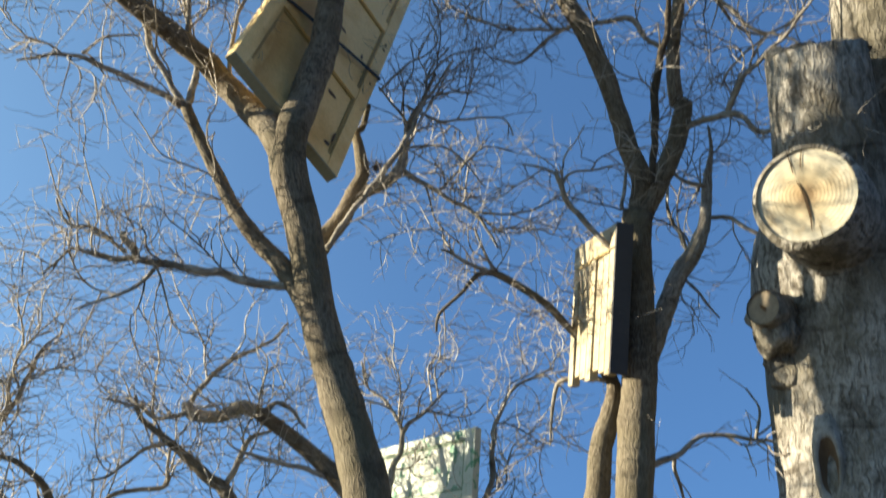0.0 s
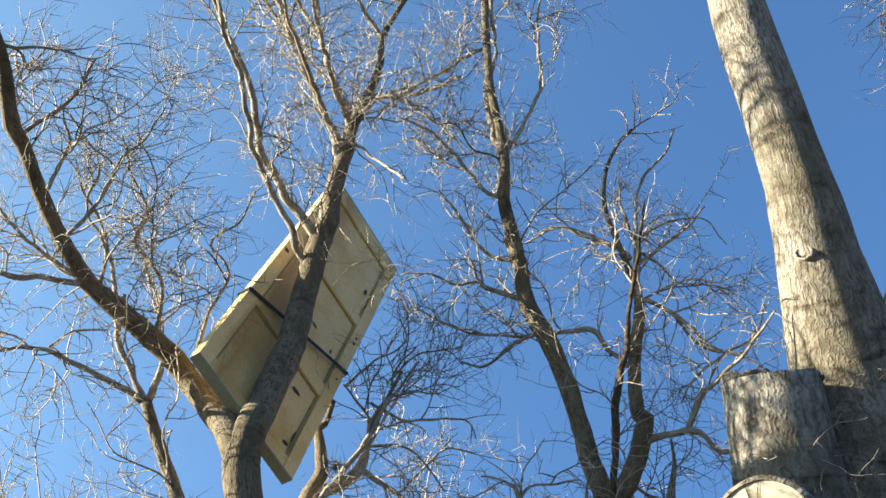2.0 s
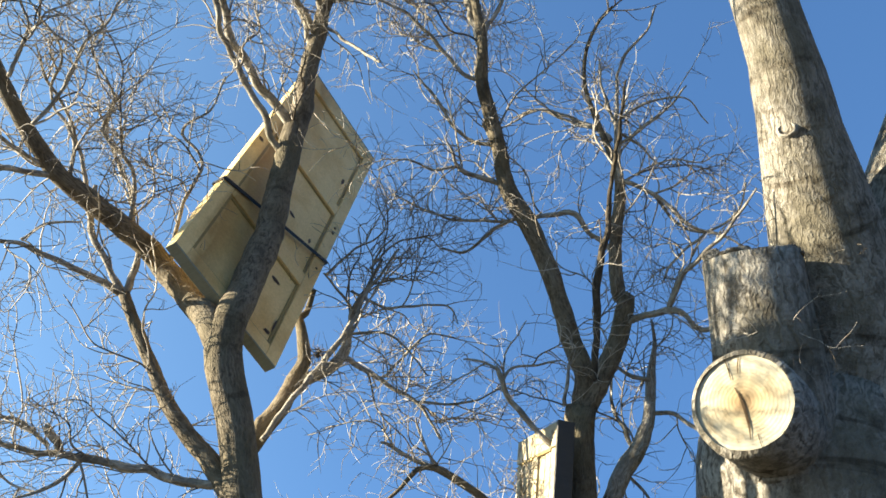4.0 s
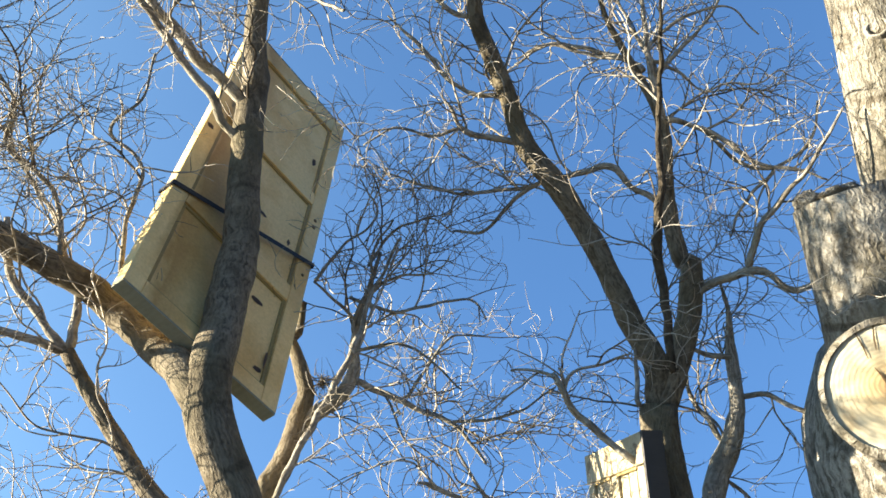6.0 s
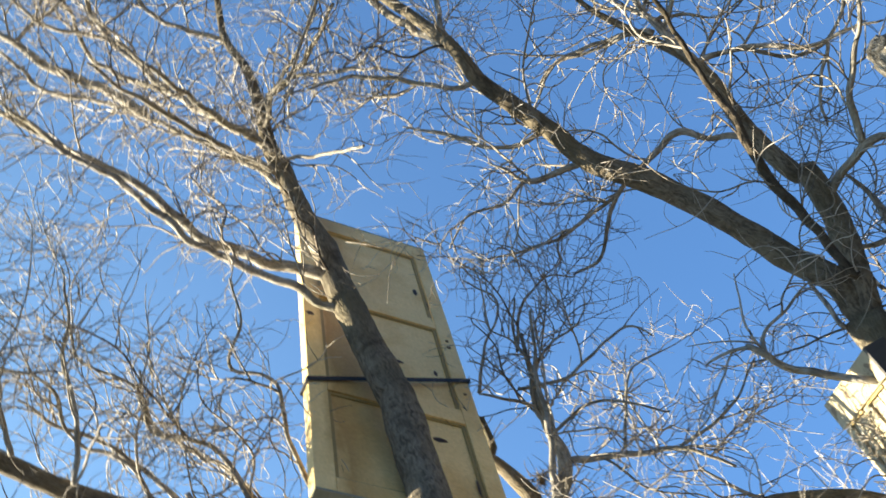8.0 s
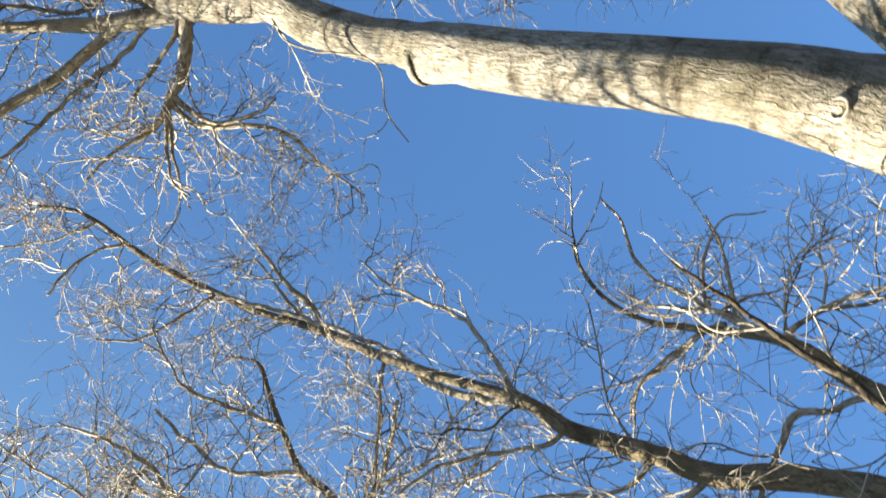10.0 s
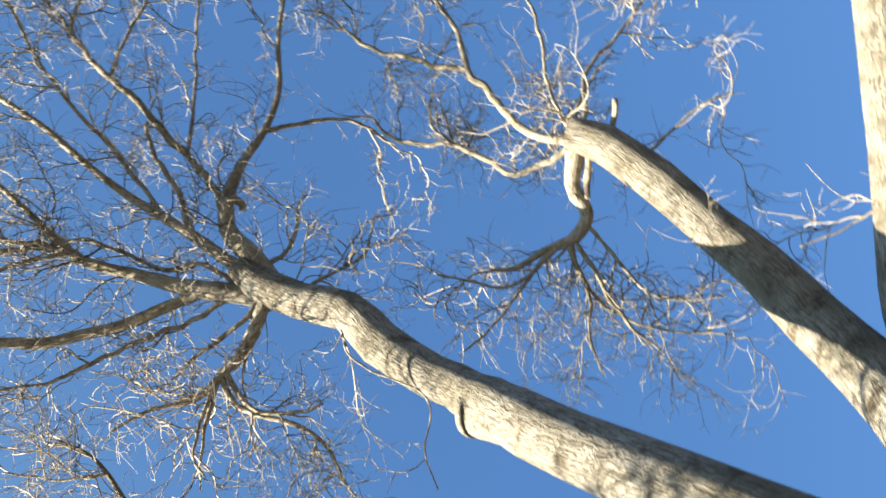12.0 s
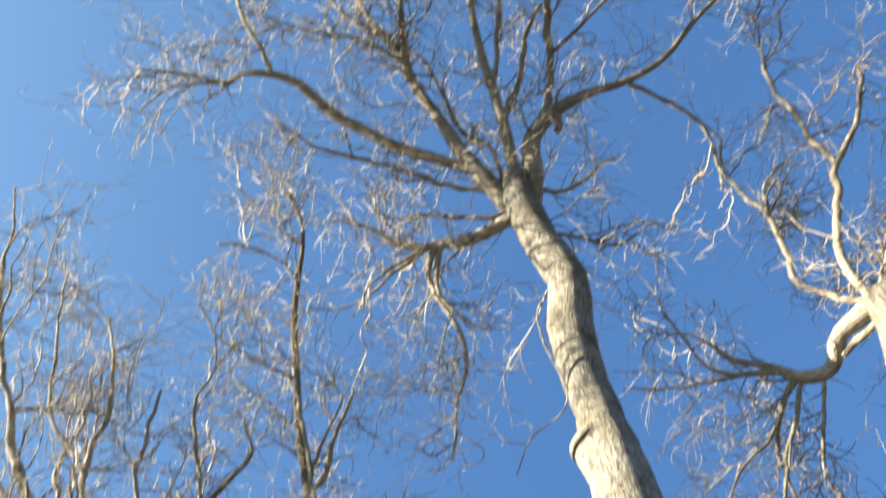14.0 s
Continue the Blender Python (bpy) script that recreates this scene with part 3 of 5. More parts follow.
# ---- the tree behind it
tree = thing("willow_tree", (-0.24, 4.58, 0), "small bare willow with knobbly crooked limbs", "tree", "bare willows")
limb(tree, "trunk", 0.0, [(-0.24, 4.58, 0.59, 0.089), (-0.32, 4.72, 0.93, 0.080), (-0.39, 4.76, 1.08, 0.060), (-0.48, 4.79, 1.19, 0.050), (-0.62, 4.81, 1.32, 0.043), (-0.80, 4.82, 1.46, 0.038), (-0.93, 4.82, 1.55, 0.037)])
limb(tree, "limb", 0.6, [(-0.93, 4.82, 1.55, 0.037), (-1.01, 4.80, 1.57, 0.037), (-1.10, 4.77, 1.52, 0.032), (-1.23, 4.73, 1.53, 0.035), (-1.26, 4.72, 1.59, 0.025)])
limb(tree, "limb", 1.0, [(-1.25, 4.72, 1.56, 0.017), (-1.19, 4.75, 1.68, 0.015), (-1.07, 4.80, 1.81, 0.013), (-0.91, 4.84, 1.89, 0.010), (-0.80, 4.87, 2.01, 0.006)])
limb(tree, "limb", 1.0, [(-1.24, 4.72, 1.54, 0.014), (-1.38, 4.67, 1.50, 0.012), (-1.48, 4.64, 1.56, 0.011), (-1.63, 4.58, 1.59, 0.005)])
limb(tree, "limb", 1.0, [(-0.50, 4.79, 1.20, 0.019), (-0.67, 4.76, 1.27, 0.015), (-0.86, 4.71, 1.31, 0.014), (-0.96, 4.68, 1.34, 0.008), (-1.04, 4.66, 1.40, 0.005)])
limb(tree, "limb", 1.0, [(-0.92, 4.69, 0.93, 0.040), (-1.05, 4.75, 1.16, 0.035), (-1.13, 4.75, 1.22, 0.030), (-1.28, 4.75, 1.35, 0.023), (-1.38, 4.74, 1.43, 0.018), (-1.48, 4.73, 1.51, 0.012), (-1.52, 4.74, 1.62, 0.007)])
limb(tree, "limb", 1.0, [(-1.06, 4.75, 1.18, 0.018), (-1.01, 4.81, 1.30, 0.017), (-0.97, 4.87, 1.42, 0.014), (-0.87, 4.92, 1.46, 0.007)])
limb(tree, "limb", 1.0, [(-1.33, 4.75, 1.39, 0.014), (-1.46, 4.70, 1.35, 0.011), (-1.57, 4.65, 1.24, 0.008), (-1.68, 4.61, 1.21, 0.005)])
limb(tree, "limb", 1.4, [(-0.30, 4.76, 1.04, 0.022), (-0.22, 4.89, 1.36, 0.016), (-0.20, 4.94, 1.47, 0.013), (-0.07, 5.00, 1.59, 0.010), (0.02, 5.04, 1.68, 0.007)])
limb(tree, "branch", 1.4, [(-0.21, 4.93, 1.44, 0.011), (-0.27, 4.97, 1.59, 0.010), (-0.40, 5.00, 1.71, 0.007), (-0.43, 5.02, 1.83, 0.006)])
limb(tree, "limb", 1.0, [(-0.92, 4.82, 1.54, 0.017), (-0.81, 4.85, 1.59, 0.013), (-0.69, 4.85, 1.47, 0.008)])
limb(tree, "limb", 1.4, [(-0.26, 4.68, 0.83, 0.026), (0.18, 4.86, 1.08, 0.017), (0.28, 5.02, 1.51, 0.013), (0.38, 5.07, 1.69, 0.010), (0.59, 5.10, 1.81, 0.006)])
grow(tree, 0.50, seed=4, size=1.0, thick=1.0)

tree = thing("willow_tree", (-1.64, 4.57, 0), "thin bare willow with curling grey twigs", "tree", "bare willows")
limb(tree, "trunk", 1.0, [(-1.64, 4.57, 0.36, 0.063), (-1.79, 4.72, 0.83, 0.040), (-1.91, 4.78, 1.13, 0.021), (-1.98, 4.77, 1.23, 0.016), (-2.09, 4.74, 1.31, 0.014), (-2.17, 4.71, 1.33, 0.011), (-2.28, 4.66, 1.37, 0.007)])
limb(tree, "limb", 1.6, [(-1.86, 4.69, 0.83, 0.026), (-2.22, 4.65, 1.34, 0.019), (-2.16, 4.72, 1.50, 0.015), (-2.10, 4.78, 1.65, 0.013), (-2.06, 4.82, 1.83, 0.010), (-1.97, 4.88, 1.96, 0.006)])
limb(tree, "limb", 1.4, [(-1.79, 4.72, 0.83, 0.021), (-1.64, 4.90, 1.14, 0.014), (-1.42, 5.01, 1.19, 0.013), (-1.42, 5.05, 1.36, 0.009), (-1.35, 5.11, 1.51, 0.006)])
limb(tree, "branch", 1.4, [(-2.15, 4.73, 1.52, 0.011), (-2.15, 4.76, 1.74, 0.010), (-2.13, 4.79, 1.91, 0.007), (-2.17, 4.78, 2.08, 0.006)])
grow(tree, 0.62, seed=5, size=1.0, thick=1.0)

# ---- the forked tree with the boarded panel
tree = thing("willow_tree", (0.70, 4.04, 0), "bare forked corkscrew willow with a boarded panel on its trunk", "tree", "bare willows")
limb(tree, "trunk", 0.0, [(0.78, 4.03, 1.11, 0.078), (0.82, 4.11, 1.39, 0.079), (0.85, 4.15, 1.59, 0.076), (0.88, 4.19, 1.84, 0.070), (0.88, 4.21, 2.14, 0.067), (0.88, 4.21, 2.29, 0.073), (0.90, 4.20, 2.40, 0.073)])
limb(tree, "limb", 0.8, [(0.90, 4.21, 2.38, 0.052), (0.92, 4.19, 2.55, 0.050), (0.87, 4.20, 2.71, 0.048), (0.82, 4.18, 2.90, 0.046), (0.76, 4.17, 3.10, 0.046), (0.69, 4.14, 3.26, 0.045), (0.61, 4.12, 3.40, 0.045), (0.56, 4.10, 3.51, 0.042), (0.53, 4.05, 3.67, 0.037), (0.48, 3.99, 3.83, 0.035), (0.44, 3.93, 3.97, 0.032), (0.44, 3.85, 4.12, 0.027), (0.41, 3.87, 4.37, 0.023), (0.36, 3.86, 4.64, 0.023), (0.34, 3.98, 5.10, 0.023), (0.32, 4.07, 5.63, 0.023), (0.26, 4.07, 6.00, 0.019), (0.21, 4.03, 6.43, 0.022), (0.15, 3.79, 6.66, 0.020), (0.14, 3.64, 6.80, 0.016), (0.14, 3.47, 6.93, 0.012), (0.11, 3.35, 7.03, 0.009), (0.02, 3.23, 7.11, 0.006)])
limb(tree, "limb", 0.6, [(0.43, 3.85, 4.12, 0.017), (0.37, 3.96, 4.48, 0.020), (0.35, 4.00, 4.76, 0.017), (0.40, 4.02, 5.01, 0.012), (0.37, 4.02, 5.35, 0.014), (0.32, 4.00, 5.72, 0.013), (0.26, 3.98, 6.00, 0.013), (0.17, 3.90, 6.40, 0.009)])
limb(tree, "limb", 1.0, [(0.44, 3.85, 4.12, 0.015), (0.46, 3.85, 4.21, 0.014), (0.55, 3.86, 4.42, 0.011), (0.63, 3.86, 4.64, 0.011), (0.62, 3.84, 4.85, 0.010), (0.62, 3.81, 5.14, 0.008), (0.65, 3.77, 5.31, 0.005)])
limb(tree, "limb", 1.0, [(0.43, 3.94, 3.96, 0.013), (0.31, 3.92, 4.04, 0.011), (0.16, 3.86, 4.20, 0.011), (0.01, 3.82, 4.31, 0.009), (-0.12, 3.80, 4.35, 0.004)])
limb(tree, "limb", 1.0, [(0.55, 4.11, 3.49, 0.015), (0.42, 4.10, 3.53, 0.014), (0.33, 4.08, 3.56, 0.013), (0.30, 4.04, 3.63, 0.008), (0.26, 4.01, 3.69, 0.004)])
limb(tree, "branch", 1.0, [(0.32, 4.08, 3.56, 0.009), (0.22, 4.09, 3.55, 0.008), (0.07, 4.07, 3.59, 0.006), (-0.06, 4.09, 3.54, 0.004)])
limb(tree, "branch", 1.0, [(0.52, 4.05, 3.67, 0.012), (0.40, 4.08, 3.71, 0.010), (0.32, 4.08, 3.77, 0.010), (0.20, 4.04, 3.95, 0.009), (0.10, 4.01, 4.07, 0.004)])
limb(tree, "branch", 1.0, [(0.14, 3.47, 6.93, 0.011), (-0.04, 3.40, 6.99, 0.009), (-0.15, 3.33, 7.05, 0.008), (-0.28, 3.23, 7.11, 0.006)])
limb(tree, "branch", 1.0, [(0.13, 3.61, 6.82, 0.011), (-0.02, 3.52, 6.87, 0.009), (-0.19, 3.50, 6.88, 0.008), (-0.33, 3.49, 6.87, 0.006)])
limb(tree, "branch", 1.0, [(0.32, 4.07, 5.71, 0.012), (0.40, 3.97, 5.98, 0.009), (0.45, 3.90, 6.16, 0.007), (0.34, 3.90, 6.27, 0.006)])
limb(tree, "limb", 1.0, [(0.20, 4.03, 6.43, 0.013), (-0.07, 3.93, 6.46, 0.009), (-0.25, 3.83, 6.47, 0.008), (-0.36, 3.68, 6.53, 0.006)])
limb(tree, "branch", 1.0, [(0.34, 3.97, 5.01, 0.010), (0.13, 3.96, 4.83, 0.009), (0.00, 3.94, 4.70, 0.006), (-0.16, 3.91, 4.54, 0.005)])
limb(tree, "limb", 0.5, [(0.33, 4.09, 5.59, 0.019), (0.41, 4.00, 5.72, 0.017), (0.43, 3.91, 5.85, 0.014), (0.49, 3.77, 6.04, 0.009)])
limb(tree, "limb", 0.6, [(0.95, 4.07, 2.49, 0.018), (0.96, 4.05, 2.64, 0.018), (0.96, 4.02, 2.85, 0.020), (0.98, 3.97, 3.03, 0.020), (1.01, 3.93, 3.16, 0.016), (1.03, 3.85, 3.36, 0.012), (1.06, 3.73, 3.60, 0.009), (1.08, 3.63, 3.79, 0.005)], DEAD_BARK)
limb(tree, "limb", 0.5, [(0.91, 4.20, 2.38, 0.052), (1.03, 4.18, 2.60, 0.048), (1.09, 4.17, 2.74, 0.046), (1.13, 4.15, 2.91, 0.041), (1.10, 4.16, 2.93, 0.036), (1.09, 4.14, 3.10, 0.033), (1.10, 4.12, 3.26, 0.031), (1.12, 4.08, 3.41, 0.029), (1.11, 4.05, 3.54, 0.021), (1.03, 4.01, 3.76, 0.016), (0.96, 3.96, 3.96, 0.010), (0.96, 3.89, 4.13, 0.009), (1.02, 3.81, 4.26, 0.008), (1.08, 3.76, 4.31, 0.005)])
limb(tree, "limb", 0.5, [(1.11, 4.06, 3.48, 0.021), (1.11, 4.00, 3.71, 0.015), (1.11, 3.96, 3.84, 0.011), (1.11, 3.90, 3.98, 0.009), (1.15, 3.85, 4.09, 0.009), (1.24, 3.77, 4.18, 0.007), (1.28, 3.71, 4.28, 0.005)])
limb(tree, "branch", 0.5, [(1.11, 3.98, 3.78, 0.009), (1.26, 3.92, 3.86, 0.008), (1.43, 3.89, 3.87, 0.005), (1.55, 3.94, 3.76, 0.004)])
limb(tree, "limb", 1.0, [(1.13, 4.05, 3.49, 0.014), (1.29, 4.05, 3.41, 0.010), (1.38, 4.08, 3.29, 0.009), (1.51, 4.06, 3.23, 0.008), (1.64, 3.98, 3.29, 0.006), (1.69, 3.92, 3.43, 0.004)])
limb(tree, "branch", 1.0, [(1.51, 4.06, 3.22, 0.008), (1.37, 4.12, 3.10, 0.007), (1.31, 4.15, 3.00, 0.004)])
limb(tree, "branch", 0.5, [(1.02, 4.02, 3.76, 0.009), (0.89, 4.07, 3.83, 0.009), (0.74, 4.10, 3.92, 0.007), (0.62, 4.18, 3.91, 0.004)])
limb(tree, "branch", 0.5, [(1.11, 4.00, 3.73, 0.009), (1.23, 4.03, 3.68, 0.008), (1.31, 4.08, 3.62, 0.005), (1.45, 4.08, 3.60, 0.004)])
limb(tree, "limb", 0.5, [(1.11, 4.03, 3.60, 0.013), (1.13, 4.02, 3.73, 0.011), (1.09, 4.03, 3.87, 0.009), (1.06, 4.03, 4.01, 0.007), (1.05, 4.01, 4.17, 0.005)])
limb(tree, "branch", 0.5, [(1.10, 4.02, 3.65, 0.011), (1.26, 3.99, 3.78, 0.009), (1.36, 3.98, 3.86, 0.007), (1.47, 3.96, 3.99, 0.005)])
limb(tree, "limb", 0.5, [(1.08, 4.01, 3.69, 0.014), (1.02, 4.03, 3.77, 0.013), (0.89, 4.06, 3.85, 0.012), (0.75, 4.10, 3.92, 0.009), (0.61, 4.19, 3.89, 0.006)])
limb(tree, "limb", 1.0, [(1.08, 4.14, 3.15, 0.014), (0.97, 4.14, 3.26, 0.014), (0.90, 4.13, 3.35, 0.016), (0.83, 4.15, 3.35, 0.015), (0.68, 4.19, 3.35, 0.012), (0.58, 4.22, 3.33, 0.011), (0.48, 4.27, 3.28, 0.010), (0.38, 4.31, 3.21, 0.008), (0.26, 4.32, 3.23, 0.005)])
limb(tree, "branch", 1.0, [(0.60, 4.22, 3.34, 0.009), (0.45, 4.24, 3.35, 0.009), (0.29, 4.26, 3.37, 0.007), (0.16, 4.25, 3.42, 0.006), (0.01, 4.23, 3.48, 0.005)])
limb(tree, "limb", 0.8, [(1.11, 4.16, 2.77, 0.019), (1.21, 4.10, 2.82, 0.018), (1.29, 4.05, 2.83, 0.019), (1.36, 4.01, 2.78, 0.013), (1.42, 3.99, 2.71, 0.014), (1.52, 3.92, 2.72, 0.008), (1.61, 3.86, 2.69, 0.004)])
limb(tree, "limb", 1.0, [(1.30, 4.04, 2.83, 0.015), (1.34, 3.98, 2.93, 0.014), (1.41, 3.91, 3.02, 0.012), (1.51, 3.81, 3.10, 0.009), (1.63, 3.66, 3.26, 0.005)])
limb(tree, "branch", 1.0, [(1.14, 4.05, 3.49, 0.012), (1.28, 4.03, 3.41, 0.011), (1.35, 4.02, 3.34, 0.011), (1.43, 4.02, 3.24, 0.010), (1.56, 3.98, 3.18, 0.008), (1.65, 3.95, 3.11, 0.004)])
limb(tree, "limb", 0.7, [(0.86, 4.22, 1.56, 0.045), (0.93, 4.28, 1.74, 0.046), (0.99, 4.31, 1.88, 0.045), (1.07, 4.32, 2.08, 0.043), (1.13, 4.33, 2.18, 0.047), (1.18, 4.33, 2.25, 0.040), (1.23, 4.33, 2.36, 0.031), (1.25, 4.33, 2.46, 0.028), (1.265, 4.34, 2.57, 0.025), (1.28, 4.34, 2.66, 0.017), (1.30, 4.34, 2.77, 0.010), (1.29, 4.33, 2.88, 0.005)], PALE_BARK)
limb(tree, "branch", 1.0, [(1.25, 4.33, 2.41, 0.012), (1.35, 4.30, 2.40, 0.011), (1.45, 4.27, 2.32, 0.010), (1.56, 4.25, 2.21, 0.007), (1.63, 4.22, 2.11, 0.004)])
limb(tree, "limb", 1.0, [(1.26, 4.32, 2.57, 0.013), (1.17, 4.35, 2.60, 0.012), (1.10, 4.37, 2.66, 0.007), (1.06, 4.38, 2.74, 0.005)])
limb(tree, "limb", 1.0, [(1.16, 4.36, 2.26, 0.013), (1.11, 4.37, 2.38, 0.012), (1.08, 4.37, 2.46, 0.009), (1.07, 4.35, 2.58, 0.005)])
limb(tree, "branch", 1.0, [(1.11, 4.38, 2.18, 0.010), (1.21, 4.38, 2.05, 0.008), (1.29, 4.38, 1.94, 0.004)])
limb(tree, "limb", 0.3, [(0.81, 4.04, 2.11, 0.013), (0.68, 4.03, 2.24, 0.014), (0.60, 4.02, 2.33, 0.014), (0.54, 4.00, 2.40, 0.014), (0.52, 3.98, 2.46, 0.014), (0.49, 3.97, 2.52, 0.009)])
limb(tree, "branch", 1.0, [(0.52, 3.99, 2.45, 0.009), (0.57, 3.99, 2.52, 0.007), (0.70, 4.00, 2.54, 0.006), (0.79, 4.00, 2.56, 0.004)])
limb(tree, "branch", 1.0, [(0.50, 3.97, 2.50, 0.008), (0.43, 3.97, 2.54, 0.006), (0.35, 3.98, 2.55, 0.004)])
limb(tree, "branch", 0.5, [(0.82, 4.17, 2.40, 0.011), (0.84, 4.18, 2.54, 0.009), (0.86, 4.18, 2.64, 0.005)])
limb(tree, "limb", 0.8, [(0.89, 4.15, 1.26, 0.017), (1.02, 4.18, 1.32, 0.013), (1.13, 4.21, 1.39, 0.011), (1.35, 4.22, 1.37, 0.010), (1.45, 4.22, 1.36, 0.009), (1.55, 4.22, 1.23, 0.005)])
limb(tree, "branch", 1.0, [(0.98, 4.17, 1.30, 0.011), (1.02, 4.26, 1.21, 0.009), (1.08, 4.36, 1.06, 0.005)])
limb(tree, "branch", 1.0, [(1.36, 4.22, 1.37, 0.009), (1.41, 4.28, 1.50, 0.006), (1.38, 4.36, 1.61, 0.005)])
limb(tree, "limb", 0.6, [(0.63, 4.24, 0.97, 0.060), (0.67, 4.27, 1.16, 0.056), (0.70, 4.29, 1.35, 0.052), (0.75, 4.30, 1.50, 0.043), (0.77, 4.31, 1.62, 0.031), (0.73, 4.32, 1.71, 0.021), (0.65, 4.33, 1.81, 0.018), (0.57, 4.35, 1.90, 0.018), (0.49, 4.35, 1.99, 0.018), (0.37, 4.36, 2.08, 0.019), (0.24, 4.36, 2.15, 0.017), (0.16, 4.36, 2.14, 0.013), (0.09, 4.36, 2.06, 0.009), (-0.02, 4.35, 1.95, 0.008), (-0.03, 4.35, 1.87, 0.005)])
limb(tree, "branch", 1.0, [(0.23, 4.36, 2.15, 0.012), (0.06, 4.35, 2.23, 0.011), (-0.01, 4.34, 2.26, 0.007)])
limb(tree, "limb", 1.0, [(0.75, 4.31, 1.64, 0.014), (0.62, 4.37, 1.66, 0.013), (0.53, 4.41, 1.64, 0.012), (0.50, 4.45, 1.47, 0.008), (0.49, 4.46, 1.36, 0.005)])
limb(tree, "branch", 1.0, [(0.24, 4.36, 2.15, 0.009), (0.18, 4.34, 2.27, 0.007), (0.15, 4.33, 2.37, 0.005)])
grow(tree, 0.42, seed=6, size=1.0, thick=0.95, curl=0.9)

# ---- the great tree with sawn limbs
tree = thing("willow_tree", (1.63, 3.74, 0), "large old willow with sawn-off limbs and tall pale stems", "tree", "bare willows")
pale_trees.add(tree)
limb(tree, "trunk", 0.0, [(1.72, 3.93, 0.87, 0.372), (1.77, 3.99, 1.12, 0.384), (1.80, 4.04, 1.40, 0.412), (1.83, 4.06, 1.69, 0.441), (1.86, 4.12, 1.99, 0.480), (1.90, 4.15, 2.19, 0.470), (1.96, 4.15, 2.44, 0.410)])
limb(tree, "stem", 0.0, [(1.95, 4.12, 2.18, 0.330), (2.06, 3.98, 2.76, 0.305), (1.98, 3.82, 3.10, 0.245), (1.83, 3.58, 3.50, 0.180), (1.765, 3.47, 3.70, 0.158), (1.685, 3.38, 3.96, 0.142), (1.51, 3.24, 4.63, 0.133), (1.50, 3.24, 4.96, 0.126), (1.50, 3.24, 5.13, 0.120), (1.495, 3.24, 5.25, 0.108), (1.49, 3.22, 5.36, 0.101), (1.46, 3.20, 5.50, 0.101), (1.43, 3.11, 5.86, 0.112), (1.44, 3.01, 6.13, 0.102), (1.33, 2.96, 6.41, 0.097), (1.24, 2.86, 6.69, 0.092), (1.22, 2.79, 6.82, 0.075)])
limb(tree, "limb", 1.0, [(1.29, 2.96, 6.62, 0.068), (1.31, 2.79, 6.80, 0.061), (1.29, 2.65, 6.95, 0.050), (1.33, 2.56, 7.03, 0.047), (1.42, 2.47, 7.09, 0.038), (1.60, 2.37, 7.17, 0.026), (1.79, 2.29, 7.22, 0.021), (2.00, 2.14, 7.30, 0.018), (2.17, 1.89, 7.42, 0.015), (2.36, 1.67, 7.50, 0.012), (2.51, 1.56, 7.53, 0.007)])
limb(tree, "limb", 1.0, [(1.79, 2.29, 7.22, 0.016), (2.06, 2.36, 7.21, 0.015), (2.30, 2.46, 7.18, 0.012), (2.44, 2.63, 7.14, 0.010), (2.52, 2.80, 7.12, 0.007)])
limb(tree, "limb", 0.0, [(1.40, 2.49, 7.08, 0.029), (1.43, 2.54, 7.05, 0.025), (1.43, 2.59, 7.04, 0.022)])
limb(tree, "limb", 1.0, [(1.30, 2.62, 6.98, 0.028), (1.36, 2.45, 7.12, 0.025), (1.35, 2.26, 7.29, 0.024), (1.33, 2.15, 7.38, 0.026), (1.30, 1.92, 7.57, 0.023), (1.24, 1.71, 7.73, 0.020), (1.21, 1.46, 7.88, 0.015), (1.32, 1.32, 7.94, 0.012), (1.51, 1.25, 7.99, 0.011), (1.82, 1.31, 8.02, 0.007)])
limb(tree, "limb", 1.0, [(1.25, 1.74, 7.70, 0.014), (1.41, 1.61, 7.79, 0.012), (1.68, 1.45, 7.90, 0.011), (1.88, 1.24, 8.01, 0.007)])
limb(tree, "limb", 1.0, [(1.21, 1.46, 7.88, 0.014), (1.17, 1.16, 8.07, 0.012), (1.09, 0.93, 8.21, 0.007)])
limb(tree, "limb", 1.0, [(1.35, 2.24, 7.31, 0.013), (1.60, 1.98, 7.50, 0.012), (1.81, 1.70, 7.68, 0.010), (2.06, 1.40, 7.83, 0.007)])
limb(tree, "limb", 1.0, [(1.29, 2.88, 6.71, 0.039), (1.20, 2.75, 6.88, 0.037), (1.15, 2.63, 7.01, 0.034), (1.07, 2.48, 7.16, 0.029), (0.97, 2.30, 7.34, 0.024), (0.89, 2.11, 7.50, 0.021), (0.80, 1.84, 7.69, 0.018), (0.68, 1.60, 7.85, 0.017), (0.55, 1.38, 7.98, 0.014), (0.51, 1.18, 8.07, 0.007)])
limb(tree, "limb", 1.0, [(0.58, 1.44, 7.95, 0.014), (0.30, 1.39, 8.00, 0.012), (0.11, 1.29, 8.04, 0.012), (-0.02, 1.25, 8.06, 0.010), (-0.28, 1.16, 8.09, 0.007)])
limb(tree, "branch", 1.0, [(0.68, 1.60, 7.85, 0.012), (0.79, 1.30, 7.97, 0.010), (0.81, 1.07, 8.04, 0.007)])
limb(tree, "limb", 0.1, [(1.13, 2.58, 7.06, 0.020), (1.21, 2.35, 7.27, 0.019), (1.22, 2.16, 7.44, 0.016), (1.29, 2.02, 7.55, 0.013)])
